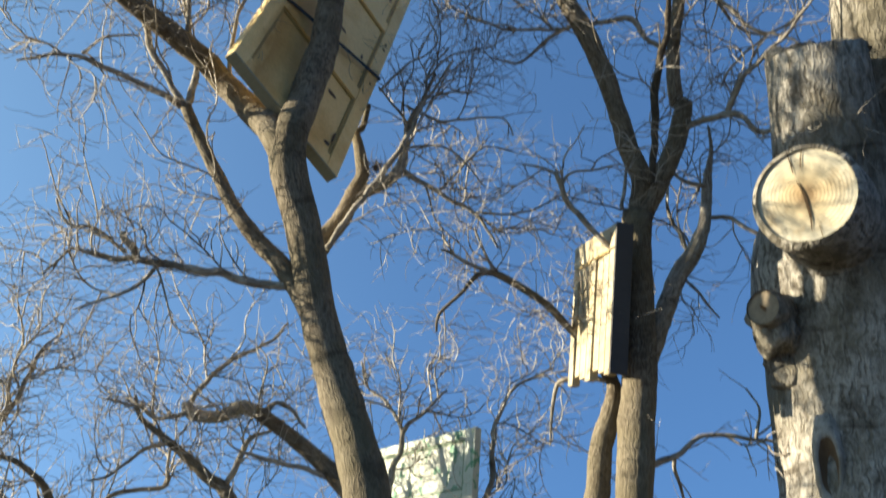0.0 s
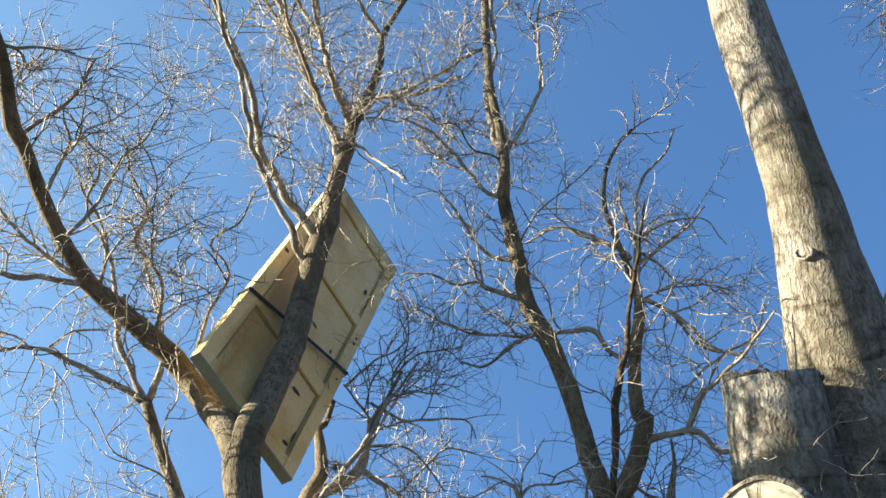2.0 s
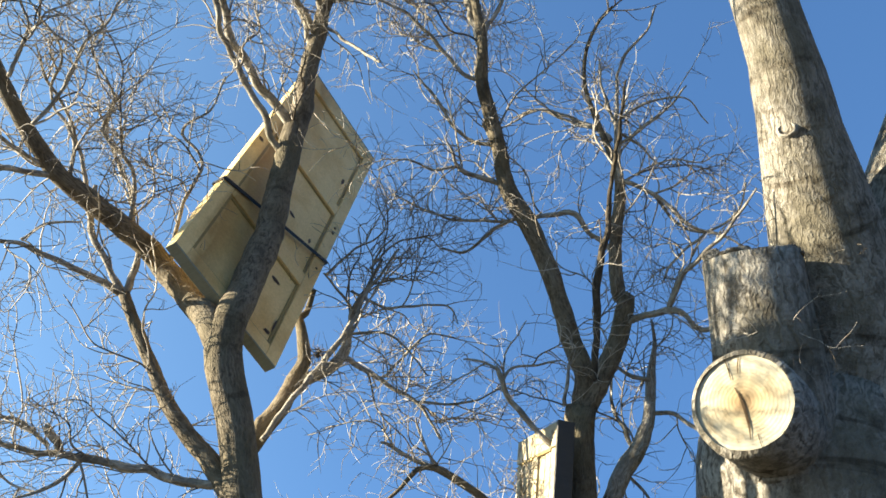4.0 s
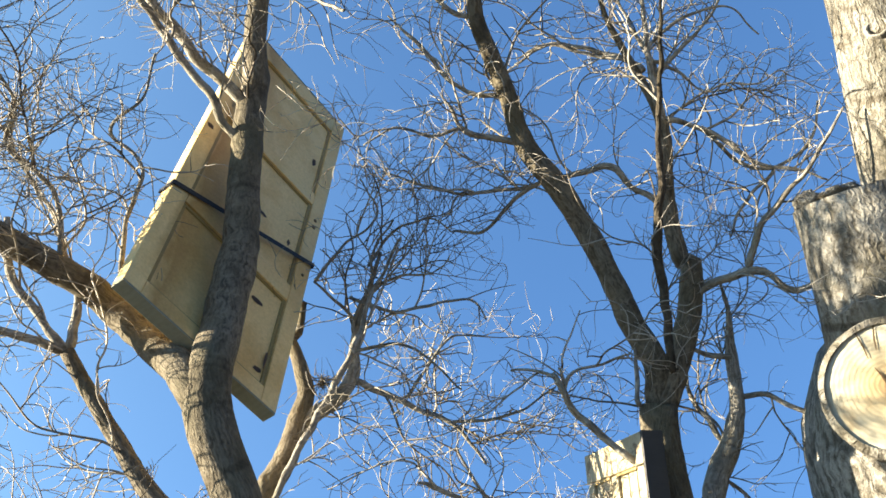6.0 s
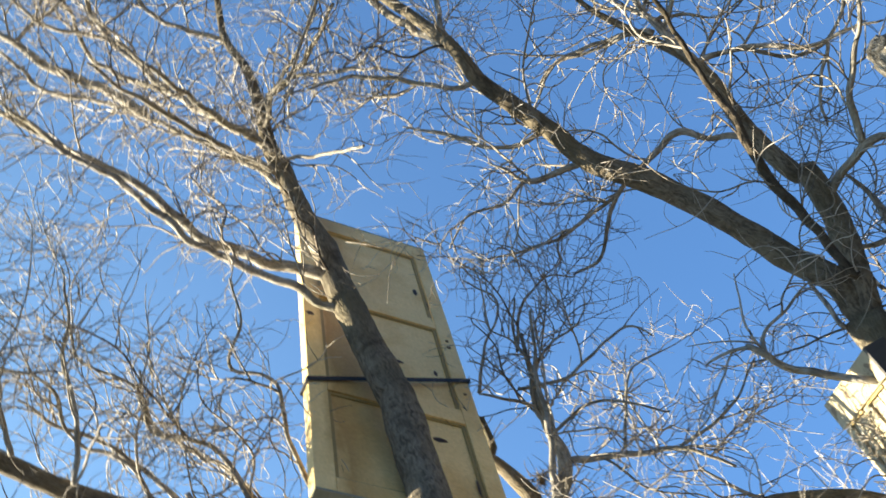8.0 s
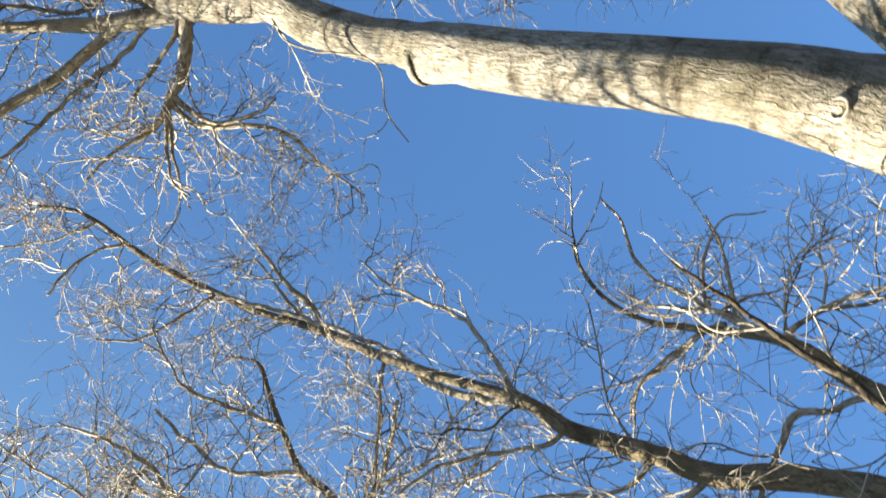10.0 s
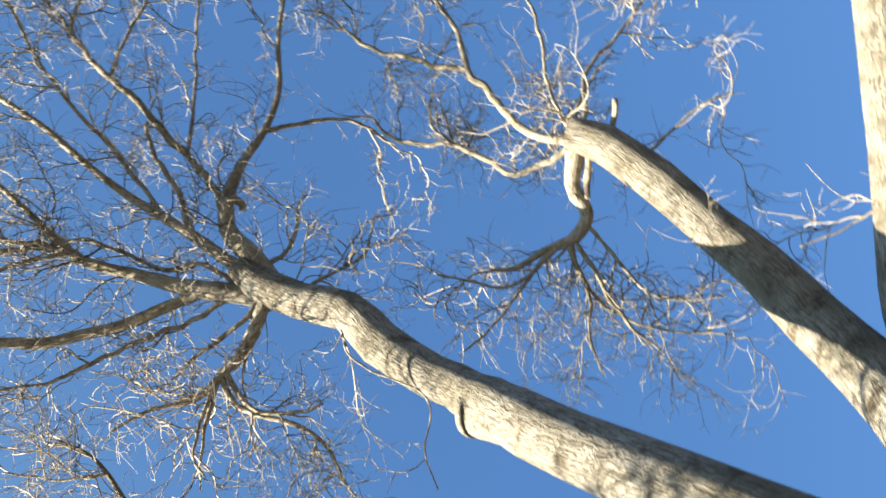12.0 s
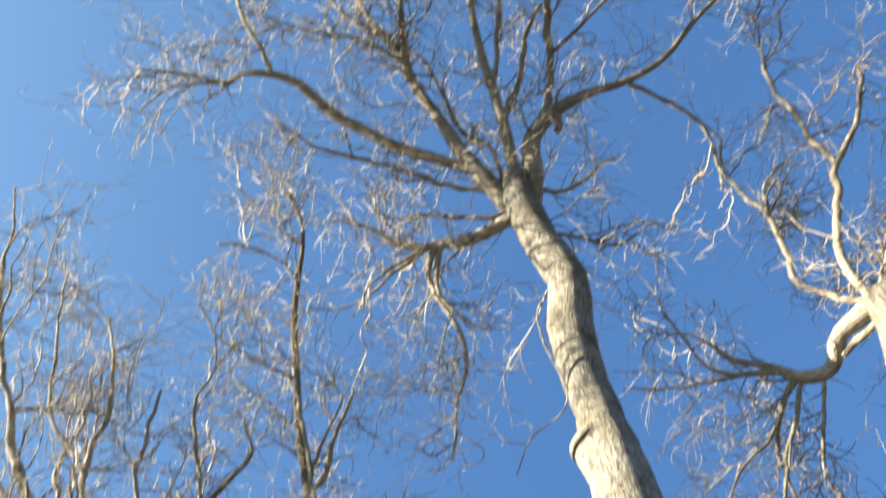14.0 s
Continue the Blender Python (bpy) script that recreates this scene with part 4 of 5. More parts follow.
limb(tree, "limb", 1.0, [(1.07, 2.49, 7.16, 0.017), (1.06, 2.30, 7.32, 0.016), (1.03, 2.04, 7.51, 0.015), (0.98, 1.77, 7.70, 0.013), (0.96, 1.46, 7.87, 0.012), (0.99, 1.13, 8.01, 0.010), (0.92, 0.87, 8.13, 0.007)])
limb(tree, "limb", 1.0, [(1.25, 2.97, 6.63, 0.059), (1.16, 2.90, 6.74, 0.057), (1.03, 2.83, 6.86, 0.052), (0.90, 2.75, 7.00, 0.043), (0.76, 2.63, 7.14, 0.031), (0.61, 2.51, 7.28, 0.029), (0.54, 2.37, 7.38, 0.026), (0.50, 2.20, 7.50, 0.016), (0.42, 1.94, 7.66, 0.015), (0.33, 1.66, 7.81, 0.013), (0.27, 1.48, 7.89, 0.010), (0.04, 1.39, 7.98, 0.007)])
limb(tree, "limb", 1.0, [(0.54, 2.38, 7.38, 0.016), (0.28, 2.21, 7.53, 0.014), (0.18, 1.94, 7.66, 0.015), (0.04, 1.85, 7.71, 0.011), (-0.18, 1.79, 7.77, 0.010), (-0.43, 1.64, 7.84, 0.006)])
limb(tree, "limb", 1.0, [(0.62, 2.51, 7.28, 0.016), (0.44, 2.35, 7.43, 0.016), (0.19, 2.28, 7.55, 0.013), (-0.03, 2.14, 7.68, 0.007)])
limb(tree, "limb", 1.0, [(0.78, 2.65, 7.12, 0.016), (0.55, 2.44, 7.29, 0.014), (0.31, 2.37, 7.39, 0.013), (-0.03, 2.38, 7.46, 0.008), (-0.28, 2.36, 7.52, 0.006)])
limb(tree, "limb", 1.0, [(1.01, 2.83, 6.88, 0.034), (0.80, 2.83, 6.97, 0.032), (0.59, 2.83, 7.04, 0.034), (0.39, 2.79, 7.12, 0.031), (0.21, 2.75, 7.18, 0.031), (0.06, 2.67, 7.24, 0.028), (-0.03, 2.63, 7.28, 0.025), (-0.18, 2.62, 7.31, 0.022), (-0.33, 2.65, 7.32, 0.015), (-0.42, 2.71, 7.31, 0.015), (-0.65, 2.71, 7.33, 0.012), (-0.91, 2.73, 7.34, 0.006)])
limb(tree, "limb", 1.0, [(-0.16, 2.62, 7.30, 0.017), (-0.24, 2.50, 7.35, 0.015), (-0.34, 2.39, 7.40, 0.014), (-0.41, 2.24, 7.45, 0.014), (-0.47, 2.09, 7.50, 0.012), (-0.62, 1.94, 7.54, 0.009), (-0.81, 1.88, 7.54, 0.008), (-0.98, 1.83, 7.54, 0.006)])
limb(tree, "branch", 1.0, [(-0.40, 2.71, 7.31, 0.011), (-0.70, 2.77, 7.25, 0.009), (-0.84, 2.90, 7.18, 0.006)])
limb(tree, "limb", 1.0, [(1.08, 2.90, 6.79, 0.018), (0.88, 2.93, 6.86, 0.015), (0.59, 2.92, 6.96, 0.014), (0.29, 2.92, 7.04, 0.014), (0.11, 2.91, 7.09, 0.011), (-0.12, 2.83, 7.17, 0.006)])
limb(tree, "limb", 1.0, [(1.24, 2.91, 6.60, 0.038), (1.08, 3.05, 6.59, 0.038), (0.96, 3.13, 6.59, 0.035), (0.86, 3.16, 6.60, 0.025), (0.68, 3.21, 6.61, 0.018), (0.44, 3.16, 6.68, 0.010), (0.24, 3.16, 6.70, 0.006)])
limb(tree, "limb", 1.0, [(0.86, 3.16, 6.60, 0.019), (0.85, 3.30, 6.48, 0.017), (0.91, 3.37, 6.38, 0.013), (1.05, 3.42, 6.26, 0.011), (1.15, 3.41, 6.20, 0.006)])
limb(tree, "limb", 1.0, [(0.84, 3.17, 6.60, 0.015), (0.67, 3.27, 6.50, 0.013), (0.53, 3.39, 6.39, 0.008), (0.44, 3.49, 6.29, 0.005)])
limb(tree, "limb", 1.0, [(0.84, 3.17, 6.60, 0.018), (0.81, 3.29, 6.50, 0.018), (0.88, 3.38, 6.40, 0.016), (1.00, 3.48, 6.26, 0.015), (1.05, 3.61, 6.12, 0.012), (1.02, 3.74, 5.98, 0.009), (1.02, 3.92, 5.77, 0.006)])
limb(tree, "limb", 1.0, [(0.81, 3.18, 6.60, 0.013), (0.62, 3.25, 6.46, 0.012), (0.49, 3.33, 6.33, 0.008), (0.48, 3.40, 6.22, 0.006)])
limb(tree, "limb", 1.0, [(1.32, 2.84, 6.74, 0.015), (1.52, 2.77, 6.72, 0.014), (1.65, 2.61, 6.75, 0.009), (1.71, 2.59, 6.74, 0.006)])
limb(tree, "limb", 1.0, [(1.33, 2.93, 6.46, 0.013), (1.56, 2.92, 6.41, 0.010), (1.73, 2.89, 6.37, 0.009), (1.88, 2.75, 6.39, 0.006)])
limb(tree, "limb", 1.0, [(1.22, 2.92, 6.61, 0.016), (1.02, 2.99, 6.63, 0.015), (0.80, 3.04, 6.68, 0.013), (0.62, 3.09, 6.70, 0.006)])
limb(tree, "limb", 1.0, [(1.19, 2.90, 6.72, 0.016), (1.07, 2.71, 6.95, 0.015), (0.91, 2.68, 7.08, 0.014), (0.69, 2.44, 7.36, 0.013), (0.47, 2.37, 7.50, 0.007)])
limb(tree, "branch", 0.1, [(1.24, 2.88, 5.75, 0.006), (1.22, 3.02, 5.67, 0.006), (1.37, 3.23, 5.43, 0.005), (1.23, 3.40, 5.34, 0.005), (1.18, 3.52, 5.24, 0.004)])
limb(tree, "stem", 0.0, [(2.10, 4.05, 2.16, 0.320), (2.32, 4.02, 2.86, 0.285), (2.44, 3.90, 3.33, 0.225), (2.53, 3.75, 3.69, 0.185), (2.62, 3.57, 4.00, 0.151), (2.67, 3.50, 4.17, 0.139), (2.73, 3.38, 4.44, 0.128), (2.79, 3.21, 4.73, 0.113), (2.81, 3.06, 5.00, 0.104), (2.82, 2.87, 5.28, 0.104), (2.79, 2.69, 5.55, 0.099), (2.73, 2.63, 5.71, 0.084)])
limb(tree, "limb", 0.0, [(2.66, 3.52, 4.14, 0.070), (2.60, 3.63, 4.08, 0.067), (2.57, 3.71, 4.01, 0.065), (2.54, 3.76, 3.97, 0.058)])
limb(tree, "limb", 0.7, [(2.72, 2.65, 5.71, 0.031), (2.70, 2.64, 5.79, 0.027), (2.67, 2.58, 6.02, 0.025), (2.71, 2.40, 6.27, 0.023), (2.73, 2.28, 6.44, 0.021), (2.83, 2.13, 6.57, 0.017), (2.87, 1.98, 6.72, 0.016), (2.87, 1.88, 6.84, 0.011)])
limb(tree, "limb", 1.0, [(2.73, 2.30, 6.42, 0.019), (2.63, 2.23, 6.60, 0.018), (2.54, 2.15, 6.77, 0.016), (2.44, 2.03, 6.95, 0.013), (2.42, 1.89, 7.08, 0.006)])
limb(tree, "limb", 1.0, [(2.72, 2.68, 5.68, 0.020), (2.54, 2.78, 5.96, 0.018), (2.49, 2.69, 6.17, 0.017), (2.44, 2.60, 6.34, 0.016), (2.32, 2.56, 6.57, 0.014), (2.27, 2.50, 6.69, 0.012), (2.25, 2.38, 6.83, 0.008), (2.14, 2.36, 6.98, 0.006)])
limb(tree, "branch", 1.0, [(2.44, 2.60, 6.34, 0.012), (2.47, 2.50, 6.56, 0.011), (2.66, 2.36, 6.72, 0.006)])
limb(tree, "limb", 1.0, [(2.73, 2.64, 5.71, 0.013), (2.89, 2.46, 5.99, 0.011), (3.08, 2.27, 6.19, 0.012), (3.21, 2.08, 6.38, 0.010), (3.29, 1.89, 6.60, 0.009), (3.34, 1.71, 6.80, 0.006)])
limb(tree, "branch", 1.0, [(2.74, 2.63, 5.68, 0.012), (2.94, 2.58, 5.86, 0.011), (3.31, 2.54, 6.08, 0.009), (3.54, 2.53, 6.18, 0.006)])
limb(tree, "limb", 0.0, [(2.81, 2.68, 5.54, 0.018), (2.88, 2.58, 5.53, 0.016), (2.92, 2.51, 5.54, 0.015)])
limb(tree, "limb", 1.0, [(2.73, 2.66, 5.68, 0.052), (2.62, 2.86, 5.66, 0.038), (2.61, 2.99, 5.60, 0.035), (2.51, 3.08, 5.62, 0.033), (2.37, 3.10, 5.71, 0.019), (2.22, 3.13, 5.78, 0.014), (2.12, 3.10, 5.86, 0.007)])
limb(tree, "limb", 1.0, [(2.51, 3.09, 5.62, 0.014), (2.44, 3.33, 5.39, 0.012), (2.41, 3.47, 5.21, 0.009), (2.42, 3.55, 5.08, 0.005)])
limb(tree, "branch", 1.0, [(2.47, 3.10, 5.64, 0.012), (2.39, 3.29, 5.47, 0.011), (2.24, 3.45, 5.36, 0.008), (2.17, 3.57, 5.24, 0.005)])
limb(tree, "branch", 1.0, [(2.59, 3.03, 5.60, 0.012), (2.57, 3.33, 5.27, 0.009), (2.65, 3.39, 5.08, 0.006), (2.74, 3.39, 4.94, 0.005)])
limb(tree, "branch", 1.0, [(2.40, 3.10, 5.69, 0.012), (2.04, 3.24, 5.68, 0.009), (1.85, 3.29, 5.68, 0.007), (1.73, 3.30, 5.68, 0.005)])
limb(tree, "limb", 1.0, [(2.49, 3.10, 5.63, 0.017), (2.42, 3.25, 5.53, 0.013), (2.43, 3.41, 5.35, 0.010), (2.52, 3.50, 5.13, 0.007), (2.67, 3.54, 4.87, 0.005)])
limb(tree, "limb", 1.0, [(2.44, 3.10, 5.66, 0.014), (2.19, 3.16, 5.69, 0.011), (2.05, 3.13, 5.74, 0.008), (1.82, 2.94, 5.85, 0.005)])
limb(tree, "limb", 1.0, [(2.76, 2.64, 5.66, 0.016), (2.91, 2.53, 5.75, 0.014), (3.07, 2.42, 5.85, 0.011), (3.44, 2.31, 5.88, 0.009), (3.66, 2.21, 5.91, 0.006)])
limb(tree, "branch", 1.0, [(2.85, 2.77, 5.36, 0.010), (3.04, 2.69, 5.30, 0.009), (3.19, 2.64, 5.25, 0.006), (3.33, 2.64, 5.18, 0.005)])
limb(tree, "limb", 0.0, [(2.75, 2.70, 5.61, 0.022), (2.66, 2.85, 5.61, 0.020), (2.63, 2.92, 5.59, 0.016)])
limb(tree, "stem", 0.0, [(2.25, 4.10, 2.25, 0.300), (2.63, 3.86, 3.12, 0.240), (2.71, 3.61, 3.56, 0.183), (2.74, 3.52, 3.89, 0.121), (2.89, 3.33, 4.10, 0.114), (3.08, 3.12, 4.22, 0.114), (3.62, 2.32, 4.55, 0.115), (3.76, 2.01, 4.67, 0.101), (3.76, 1.72, 4.92, 0.074), (3.68, 1.55, 5.18, 0.051)])
limb(tree, "limb", 1.0, [(3.61, 1.48, 5.27, 0.042), (3.47, 1.42, 5.45, 0.035), (3.43, 1.59, 5.53, 0.028), (3.38, 1.76, 5.59, 0.021), (3.31, 1.86, 5.67, 0.013), (3.20, 1.87, 5.82, 0.008), (3.19, 1.73, 5.90, 0.006)])
limb(tree, "limb", 1.0, [(3.38, 1.76, 5.59, 0.013), (3.46, 1.83, 5.53, 0.011), (3.58, 1.93, 5.45, 0.007), (3.69, 1.98, 5.36, 0.005)])
limb(tree, "branch", 0.4, [(3.15, 2.99, 4.29, 0.008), (3.02, 3.03, 4.37, 0.007), (2.92, 3.05, 4.42, 0.006), (2.79, 3.06, 4.50, 0.005)])
limb(tree, "stump", 0.0, [(1.76, 4.03, 1.85, 0.250), (1.69, 3.91, 2.10, 0.245), (1.640, 3.81, 2.32, 0.235), (1.605, 3.73, 2.56, 0.222), (1.575, 3.67, 2.76, 0.212), (1.556, 3.64, 2.915, 0.209)])
grow(tree, 0.55, seed=7, size=0.98, thick=1.08, curl=1.0)
great = tree


def sawn_face(tree, centre, normal, radius, back, label, wood=None):
    """A short sawn limb that ends in a flat cut with a bark rim; back: a point inside the trunk."""
    c, n, b = Vector(centre), Vector(normal).normalized(), Vector(back)
    path = spline([(*b, radius * 1.05), (*(b.lerp(c - n * 0.14, 0.6)), radius * 1.08), (*(c - n * 0.07), radius * 1.10), (*(c - n * 0.015), radius * 1.09), (*(c + n * 0.012), radius * 0.97)], 0.02)
    ob = part("cut_limb", sweep(path, 40, 0.05, 5.0, caps=False), TRUNK_BARK, tree, label)
    ob.matrix_parent_inverse = Matrix.Translation(-tree.location)
    bm = bmesh.new()
    layer = bm.loops.layers.uv.new("UVMap")
    x = n.orthogonal().normalized()
    y = n.cross(x)
    rings, count = 7, 48
    grid = []
    for i in range(rings + 1):
        r = radius * 0.99 * i / rings
        row = []
        for k in range(count):
            a = 2 * math.pi * k / count
            s = r * (1 + 0.05 * noise.noise(Vector((math.cos(a) * 1.5, math.sin(a) * 1.5, radius * 20))))
            row.append((s * math.cos(a), s * math.sin(a)))
        grid.append(row)
    made = [[bm.verts.new(c + n * (0.001 + 0.003 * noise.noise(Vector((u * 30, v * 30, 1)))) + x * u + y * v) for u, v in row] for row in grid]
    for i in range(rings):
        for k in range(count):
            j = (k + 1) % count
            f = bm.faces.new((made[i][k], made[i + 1][k], made[i + 1][j], made[i][j]))
            for lp, (p, q) in zip(f.loops, ((i, k), (i + 1, k), (i + 1, j), (i, j))):
                lp[layer].uv = grid[p][q]
    bmesh.ops.remove_doubles(bm, verts=bm.verts, dist=0.0005)
    face = part("cut_face", bm, wood or CUT_WOOD, tree, "grey old sawn wood" if wood else "pale sawn wood with rings and a dark crack")
    face.matrix_parent_inverse = Matrix.Translation(-tree.location)
    return c, n, x, y


def crack(tree, c, n, points, width):
    """A dark check in a sawn face, as a thin sunken sliver along points in metres."""
    up = (Vector((0, 0, 1)) - n * n.z).normalized()
    right = up.cross(n)
    bm = bmesh.new()
    low, high = [], []
    for i, (u, v) in enumerate(points):
        w = width * math.sin(math.pi * (i + 0.35) / (len(points) - 0.3))
        p = c + n * 0.006 + right * u + up * v
        low.append(bm.verts.new(p - right * w))
        high.append(bm.verts.new(p + right * w))
    for i in range(len(points) - 1):
        bm.faces.new((low[i], high[i], high[i + 1], low[i + 1]))
    bmesh.ops.solidify(bm, geom=bm.faces[:], thickness=0.003)
    ob = part("crack", bm, HOLLOW, tree, "dark drying crack")
    ob.matrix_parent_inverse = Matrix.Translation(-tree.location)


c, n, x, y = sawn_face(great, (1.382, 3.455, 2.240), (-0.58, -0.80, 0.06), 0.194, (1.66, 3.86, 2.19), "stout sawn-off limb")
crack(great, c, n, [(-0.03, 0.06), (-0.015, 0.03), (-0.005, 0.0), (0.005, -0.05), (0.012, -0.10), (0.012, -0.15)], 0.006)
crack(great, c, n, [(-0.06, 0.19), (-0.045, 0.13), (-0.04, 0.09)], 0.003)
crack(great, c, n, [(0.0, 0.19), (-0.008, 0.15), (-0.012, 0.11)], 0.003)
crack(great, c, n, [(0.05, -0.18), (0.04, -0.13)], 0.0025)
c, n, x, y = sawn_face(great, (1.296, 3.785, 1.868), (-0.7, -0.7, 0.05), 0.072, (1.436, 3.985, 1.898), "small old sawn stub", OLD_CUT)
crack(great, c, n, [(-0.012, 0.014), (0.0, 0.0), (0.01, -0.016)], 0.011)


def burl(tree, name, centre, normal, wide, tall, material, label):
    """A raised lip of bark round a sunken hole."""
    c, n = Vector(centre), Vector(normal).normalized()
    up = (Vector((0, 0, 1)) - n * n.z).normalized()
    right = up.cross(n)
    bm = bmesh.new()
    count, rings = 28, ((1.6, -0.05), (1.25, 0.012), (1.0, 0.026), (0.85, 0.012), (0.62, -0.02), (0.25, -0.045))
    made = []
    for s, h in rings:
        row = []
        for k in range(count):
            a = 2 * math.pi * k / count
            q = s * (1 + 0.14 * noise.noise(Vector((math.cos(a) * 2, math.sin(a) * 2, wide * 40))))
            row.append(bm.verts.new(c + n * h * min(1, wide * 16) + right * wide * q * math.cos(a) + up * tall * q * math.sin(a)))
        made.append(row)
    for i in range(len(rings) - 1):
        for k in range(count):
            j = (k + 1) % count
            f = bm.faces.new((made[i][k], made[i][j], made[i + 1][j], made[i + 1][k]))
            f.smooth, f.material_index = True, 0 if i < 3 else 1
    bm.faces.new(made[-1]).material_index = 1
    bmesh.ops.recalc_face_normals(bm, faces=bm.faces[:])
    ob = part(name, bm, TRUNK_BARK, tree, label)
    ob.data.materials.append(material)
    ob.matrix_parent_inverse = Matrix.Translation(-tree.location)


burl(great, "hollow", (1.476, 3.733, 1.243), (-0.45, -0.88, 0.0), 0.042, 0.13, HOLLOW, "rotten brown hollow with a thick bark lip")
burl(great, "knot", (1.716, 3.456, 3.44), (-0.67, -0.74, -0.08), 0.036, 0.026, HOLLOW, "small dark knot hole")

sawn_face(great, (1.436, 3.262, 5.20), (-0.42, 0.0, 0.90), 0.101, (1.53, 3.24, 4.55), "broken stub on a pale stem", HOLLOW)


def lump(tree, centre, size, seed):
    """A knobbly swelling of bark."""
    bm = bmesh.new()
    bm.loops.layers.uv.new("UVMap")
    bmesh.ops.create_icosphere(bm, subdivisions=4, radius=1.0, calc_uvs=True)
    for v in bm.verts:
        v.co *= 1 + 0.35 * noise.noise(v.co * 1.6 + Vector((seed, 0, 0))) + 0.14 * noise.noise(v.co * 5 + Vector((seed, 3, 0)))
        v.co = Vector((v.co.x * size[0], v.co.y * size[1], v.co.z * size[2])) + Vector(centre)
    for f in bm.faces:
        f.smooth = True
    ob = part("bark_lump", bm, TRUNK_BARK, tree)
    ob.matrix_parent_inverse = Matrix.Translation(-tree.location)


for centre, size, seed in (((1.402, 3.655, 2.915), (0.05, 0.05, 0.036), 1.0), ((1.478, 3.565, 2.905), (0.07, 0.05, 0.020), 2.0), ((1.640, 3.545, 2.895), (0.10, 0.07, 0.020), 6.0),
                           ((1.368, 3.903, 1.821), (0.10, 0.11, 0.13), 3.0), ((1.443, 3.959, 1.610), (0.08, 0.08, 0.07), 4.0), ((1.421, 3.978, 1.679), (0.07, 0.08, 0.08), 5.0)):
    lump(great, centre, size, seed)


# ---- doors
def panel_door(name, m, width, height, thick, stiles, rails, paint, edge, label):
    """A framed door: stiles, rails, sunk panels with a moulding. Rails: stretches of height."""
    door = thing(name, (0, 0, 0), label, "door")
    door.matrix_world = m
    for x0, x1 in ((0, stiles), (width - stiles, width)):
        part("stile", bevel_box(x0, x1, 0, thick, 0.006, height - 0.003), paint, door)
    for z0, z1 in rails:
        part("rail", bevel_box(stiles + 0.001, width - stiles - 0.001, 0.001, thick - 0.001, max(z0, 0.006), z1, 0.003), paint, door)
    for (_, z0), (z1, _) in zip(rails, rails[1:]):
        part("panel", bevel_box(stiles - 0.004, width - stiles + 0.004, 0.016, thick - 0.014, z0 - 0.004, z1 + 0.004, 0.002), paint, door)
        for x0, x1, a, b in ((stiles, stiles + 0.016, z0, z1), (width - stiles - 0.016, width - stiles, z0, z1),
                             (stiles + 0.014, width - stiles - 0.014, z0, z0 + 0.014), (stiles + 0.014, width - stiles - 0.014, z1 - 0.014, z1)):
            part("moulding", bevel_box(x0, x1, 0.009, 0.02, a, b, 0.003), MUSTARD if paint is CREAM else GREEN_BEAD, door)
    part("bottom_edge", bevel_box(0.001, width - 0.001, 0.001, thick - 0.001, -0.004, 0.0055, 0.001), edge, door, "grey weathered end grain")
    return door


H = 2.263
W = 0.717
m = frame_pose((-0.869, 3.630, 2.928), (0.545, 0.625, -0.560), (0.149, 0.586, 0.796))
door = panel_door("cream_door", m, W, H, 0.058, 0.075, [(0, 0.034 * H), (0.262 * H, 0.305 * H), (0.594 * H, 0.636 * H), (0.934 * H, H - 0.003)], CREAM, EDGE_GREY,
                  "weathered cream three-panel door strapped into a tree fork")
for x0, z0, r in ((W - 0.04, 0.55 * H, 0.010), (W - 0.04, 0.525 * H, 0.012), (W - 0.05, 0.40 * H, 0.007), (0.045, 0.575 * H, 0.014), (W - 0.035, 0.36 * H, 0.008)):
    bm = bmesh.new()
    bmesh.ops.create_cone(bm, cap_ends=True, segments=12, radius1=r, radius2=r * 0.8, depth=0.006, matrix=pose(x0, -0.001, z0, 90))
    part("old_screw_hole", bm, HOLLOW, door, "dark old fixing hole")

part("top_edge", bevel_box(0.001, W - 0.001, 0.001, 0.057, H - 0.0025, H + 0.006, 0.001), DARK_EDGE_AND_GAP, door, "dark top end of the door")


def flake(x0, z0, wide, tall, deep, seed):
    """An irregular bare patch where the paint has come off."""
    bm = bmesh.new()
    rim = []
    for k in range(18):
        a = 2 * math.pi * k / 18
        r = 1 + 0.55 * noise.noise(Vector((math.cos(a) * 1.4, math.sin(a) * 1.4, seed)))
        rim.append(bm.verts.new((x0 + wide * r * math.cos(a), deep, z0 + tall * r * math.sin(a))))
    bm.faces.new(rim)
    bmesh.ops.solidify(bm, geom=bm.faces[:], thickness=0.0015)
    part("bare_patch", bm, STEEL, door, "brown patch of flaked paint")


for x0, z0, wide, tall, deep in ((0.519, 0.203, 0.030, 0.014, 0.0145), (0.596, 0.753, 0.014, 0.030, 0.0145), (0.618, 0.090, 0.006, 0.050, 0.0075), (0.411, 0.429, 0.022, 0.010, 0.0145),
                                 (0.600, 0.062, 0.020, 0.012, 0.0145), (0.578, 0.422, 0.008, 0.022, 0.0145), (0.028, 0.509, 0.020, 0.014, -0.0012), (0.640, 0.70, 0.006, 0.030, 0.0075)):
    flake(x0, z0 * H, wide, tall, deep, x0 * 50 + z0 * 9)

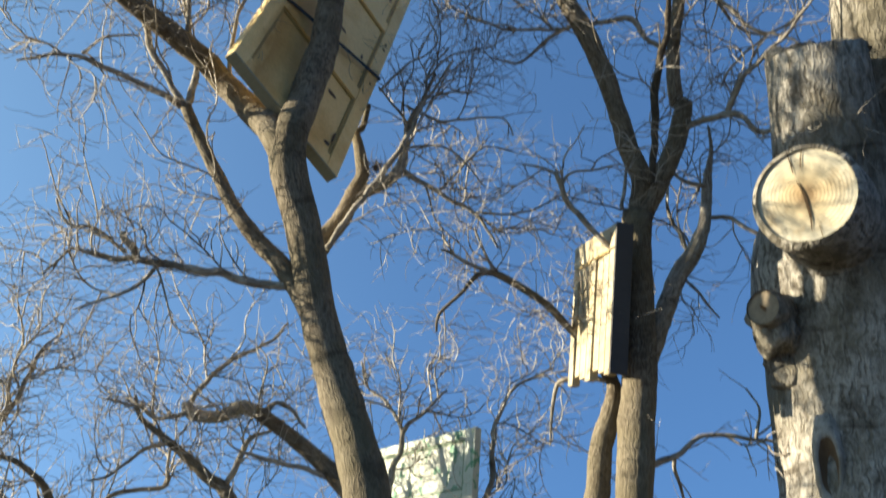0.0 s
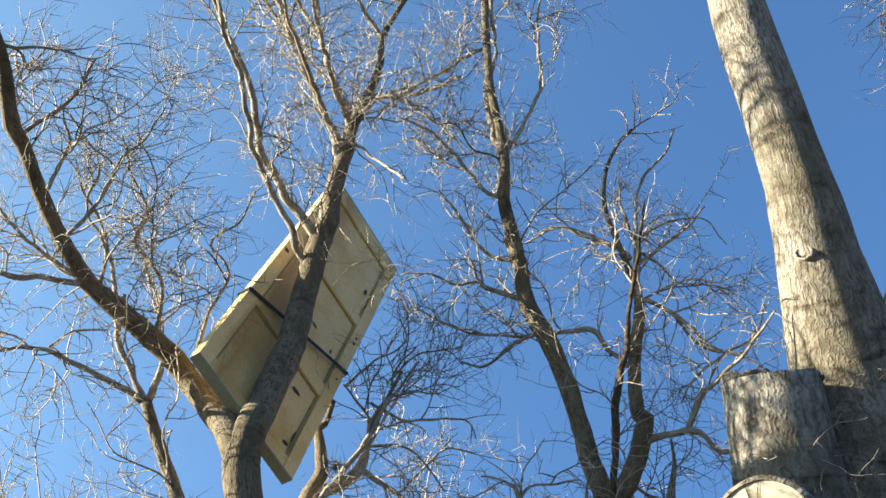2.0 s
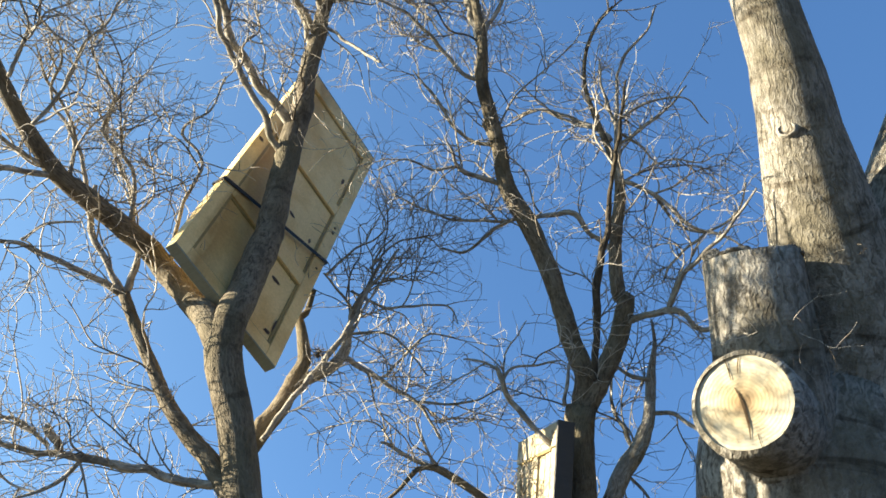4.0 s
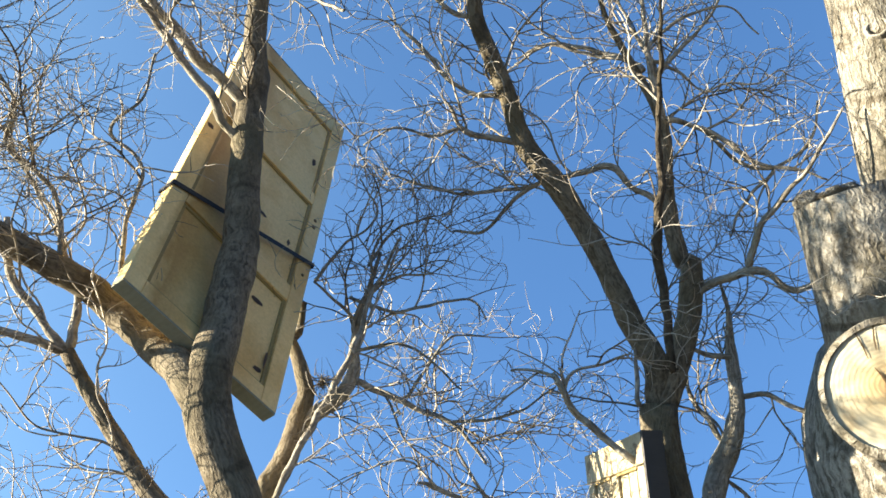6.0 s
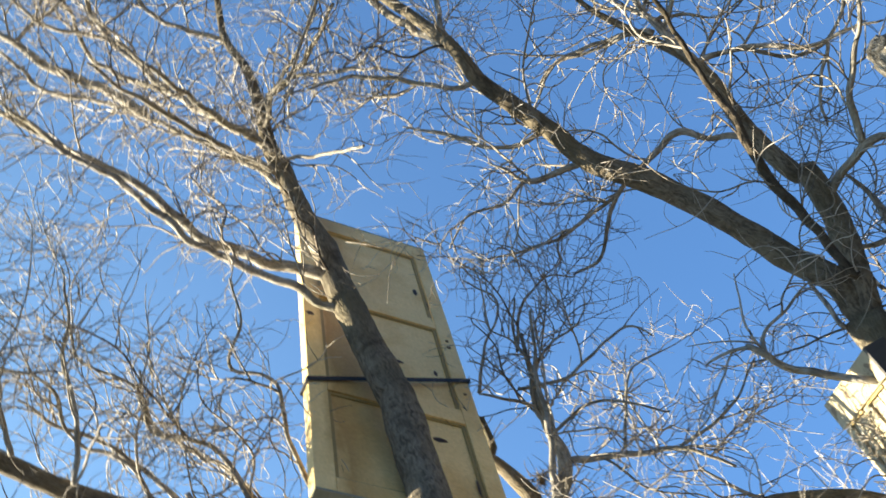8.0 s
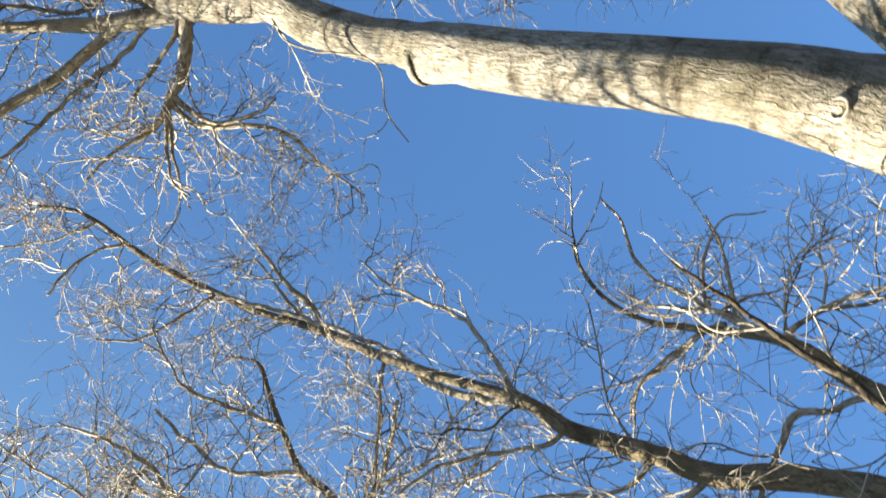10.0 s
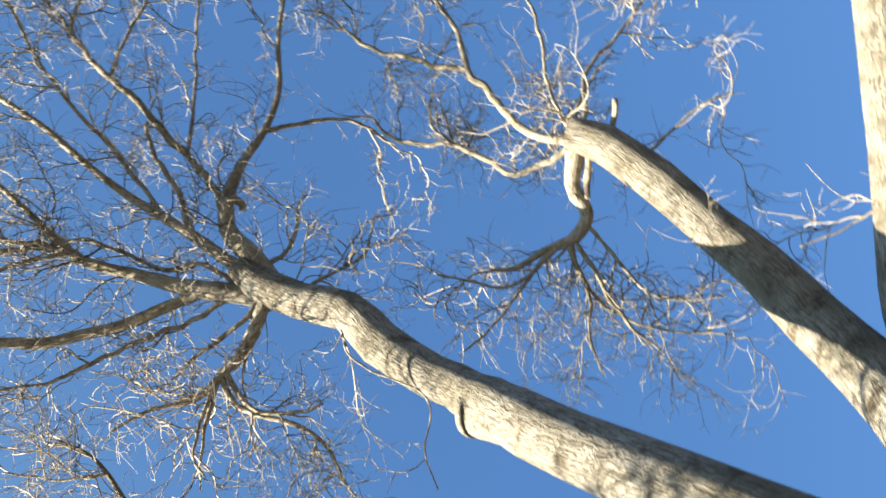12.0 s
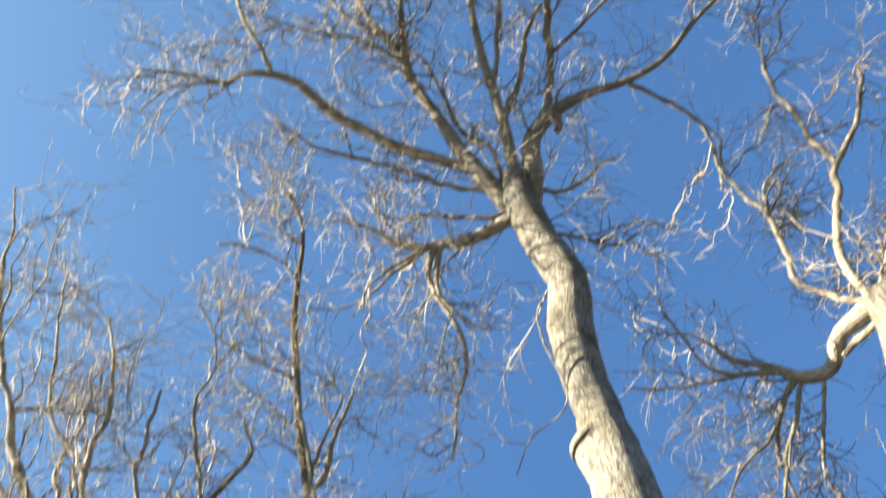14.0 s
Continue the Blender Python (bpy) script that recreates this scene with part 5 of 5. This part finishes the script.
# ---- strap round the door
strap = thing("tie_strap", (0, 0, 0), "black webbing strap tied round a cream door", "strap")
strap.matrix_world = m
tilt = -0.43
bm = bmesh.new()
loop = [(-0.006, -0.006), (W + 0.006, -0.006), (W + 0.006, 0.064), (-0.006, 0.064)]
for grow_out in (0.0, 0.003):
    for (px, py) in loop:
        sx = px + (grow_out if px > 0 else -grow_out)
        sy = py + (grow_out if py > 0 else -grow_out)
        for dz in (0.0, 0.026):
            bm.verts.new((sx, sy, 0.268 * H - tilt * px + dz))
bm.verts.ensure_lookup_table()
for k in range(4):
    j = (k + 1) % 4
    a, b, c, d = 2 * k, 2 * j, 8 + 2 * k, 8 + 2 * j
    bm.faces.new([bm.verts[i] for i in (c, d, d + 1, c + 1)])
    bm.faces.new([bm.verts[i] for i in (b, a, a + 1, b + 1)])
    bm.faces.new([bm.verts[i] for i in (a, b, d, c)])
    bm.faces.new([bm.verts[i] for i in (a + 1, c + 1, d + 1, b + 1)])
part("webbing", bm, BLACK, strap)

# ---- the door with flaked green paint
m = frame_pose((-0.516, 5.117, -0.086), (0.641, -0.761, 0.096), (0.069, 0.181, 0.981))
panel_door("flaked_door", m, 0.892, 1.5, 0.04, 0.075, [(0, 0.12), (0.62, 0.72), (1.16, 1.20), (1.45, 1.497)], GREENED, EDGE_GREY,
           "old white door with flaking green paint leaning on a tree")

# ---- the boarded panel on the forked trunk
m = frame_pose((0.567, 4.38, 1.62), (0.122, -0.430, 0.004), (0.110, 0.0, 0.994))
W, H = 0.447, 0.665
board = thing("boarded_panel", (0, 0, 0), "sunlit cream boarded panel fixed to a forked trunk", "panel")
board.matrix_world = m
seams = (0.0, 0.062, 0.118, 0.190, 0.252, 0.318, 0.384, 0.447)
for k, (x0, x1) in enumerate(zip(seams, seams[1:])):
    part("plank", bevel_box(x0 + 0.005, x1 - 0.005, 0.003 * ((k * 2) % 3), 0.040, 0.018 * ((k * 5) % 3), H - 0.112, 0.006), PLANK, board)
# added sheet: its near-black colour stands in for shade between the planks
part("gap_shade", bevel_box(0.004, W - 0.004, 0.018, 0.046, 0.06, H - 0.115, 0.003), DARK_EDGE_AND_GAP, board, "dark sheet added behind the planks for shade in the gaps")
part("top_rail", bevel_box(0.0, W, -0.002, 0.048, H - 0.108, H, 0.006), PLANK, board)
for x0, x1 in ((0.06, 0.195), (0.248, W - 0.05)):
    part("moulding", bevel_box(x0, x1, -0.007, -0.001, H - 0.122, H - 0.112, 0.002), MUSTARD, board, "dirty yellow bead")
part("side_edge", bevel_box(W + 0.001, W + 0.016, -0.006, 0.075, 0.0, H, 0.004), DARK_EDGE_AND_GAP, board, "dark weathered side board")

# ---- a tangle of twigs caught in the tree behind the door
nest = thing("twig_tangle", (-0.33, 4.42, 2.69), "small dark tangle of dry twigs caught on a crooked limb", "nest")
rng = random.Random(11)
verts, faces = [], []
for k in range(70):
    spot = Vector((rng.gauss(0, 0.022), rng.gauss(0, 0.020), rng.gauss(0.01, 0.014)))
    rows = twist(rng, spot, Vector((rng.gauss(0, 1), rng.gauss(0, 1), rng.gauss(0, 0.5))), rng.uniform(0.04, 0.10), 0.0022, 0.0)
    base = len(verts)
    for i, (q, r) in enumerate(rows):
        w = (rows[min(i + 1, len(rows) - 1)][0] - rows[max(i - 1, 0)][0]).normalized()
        u = w.orthogonal().normalized()
        v = w.cross(u)
        verts += [tuple(q + (u * math.cos(2.0944 * n) + v * math.sin(2.0944 * n)) * r) for n in range(3)]
        if i:
            o = base + 3 * (i - 1)
            faces += [(o + n, o + (n + 1) % 3, o + 3 + (n + 1) % 3, o + 3 + n) for n in range(3)]
mesh = bpy.data.meshes.new("twig_spray")
mesh.from_pydata(verts, [], faces)
part("twig_spray", mesh, DEAD_BARK, nest, kind="stuff")
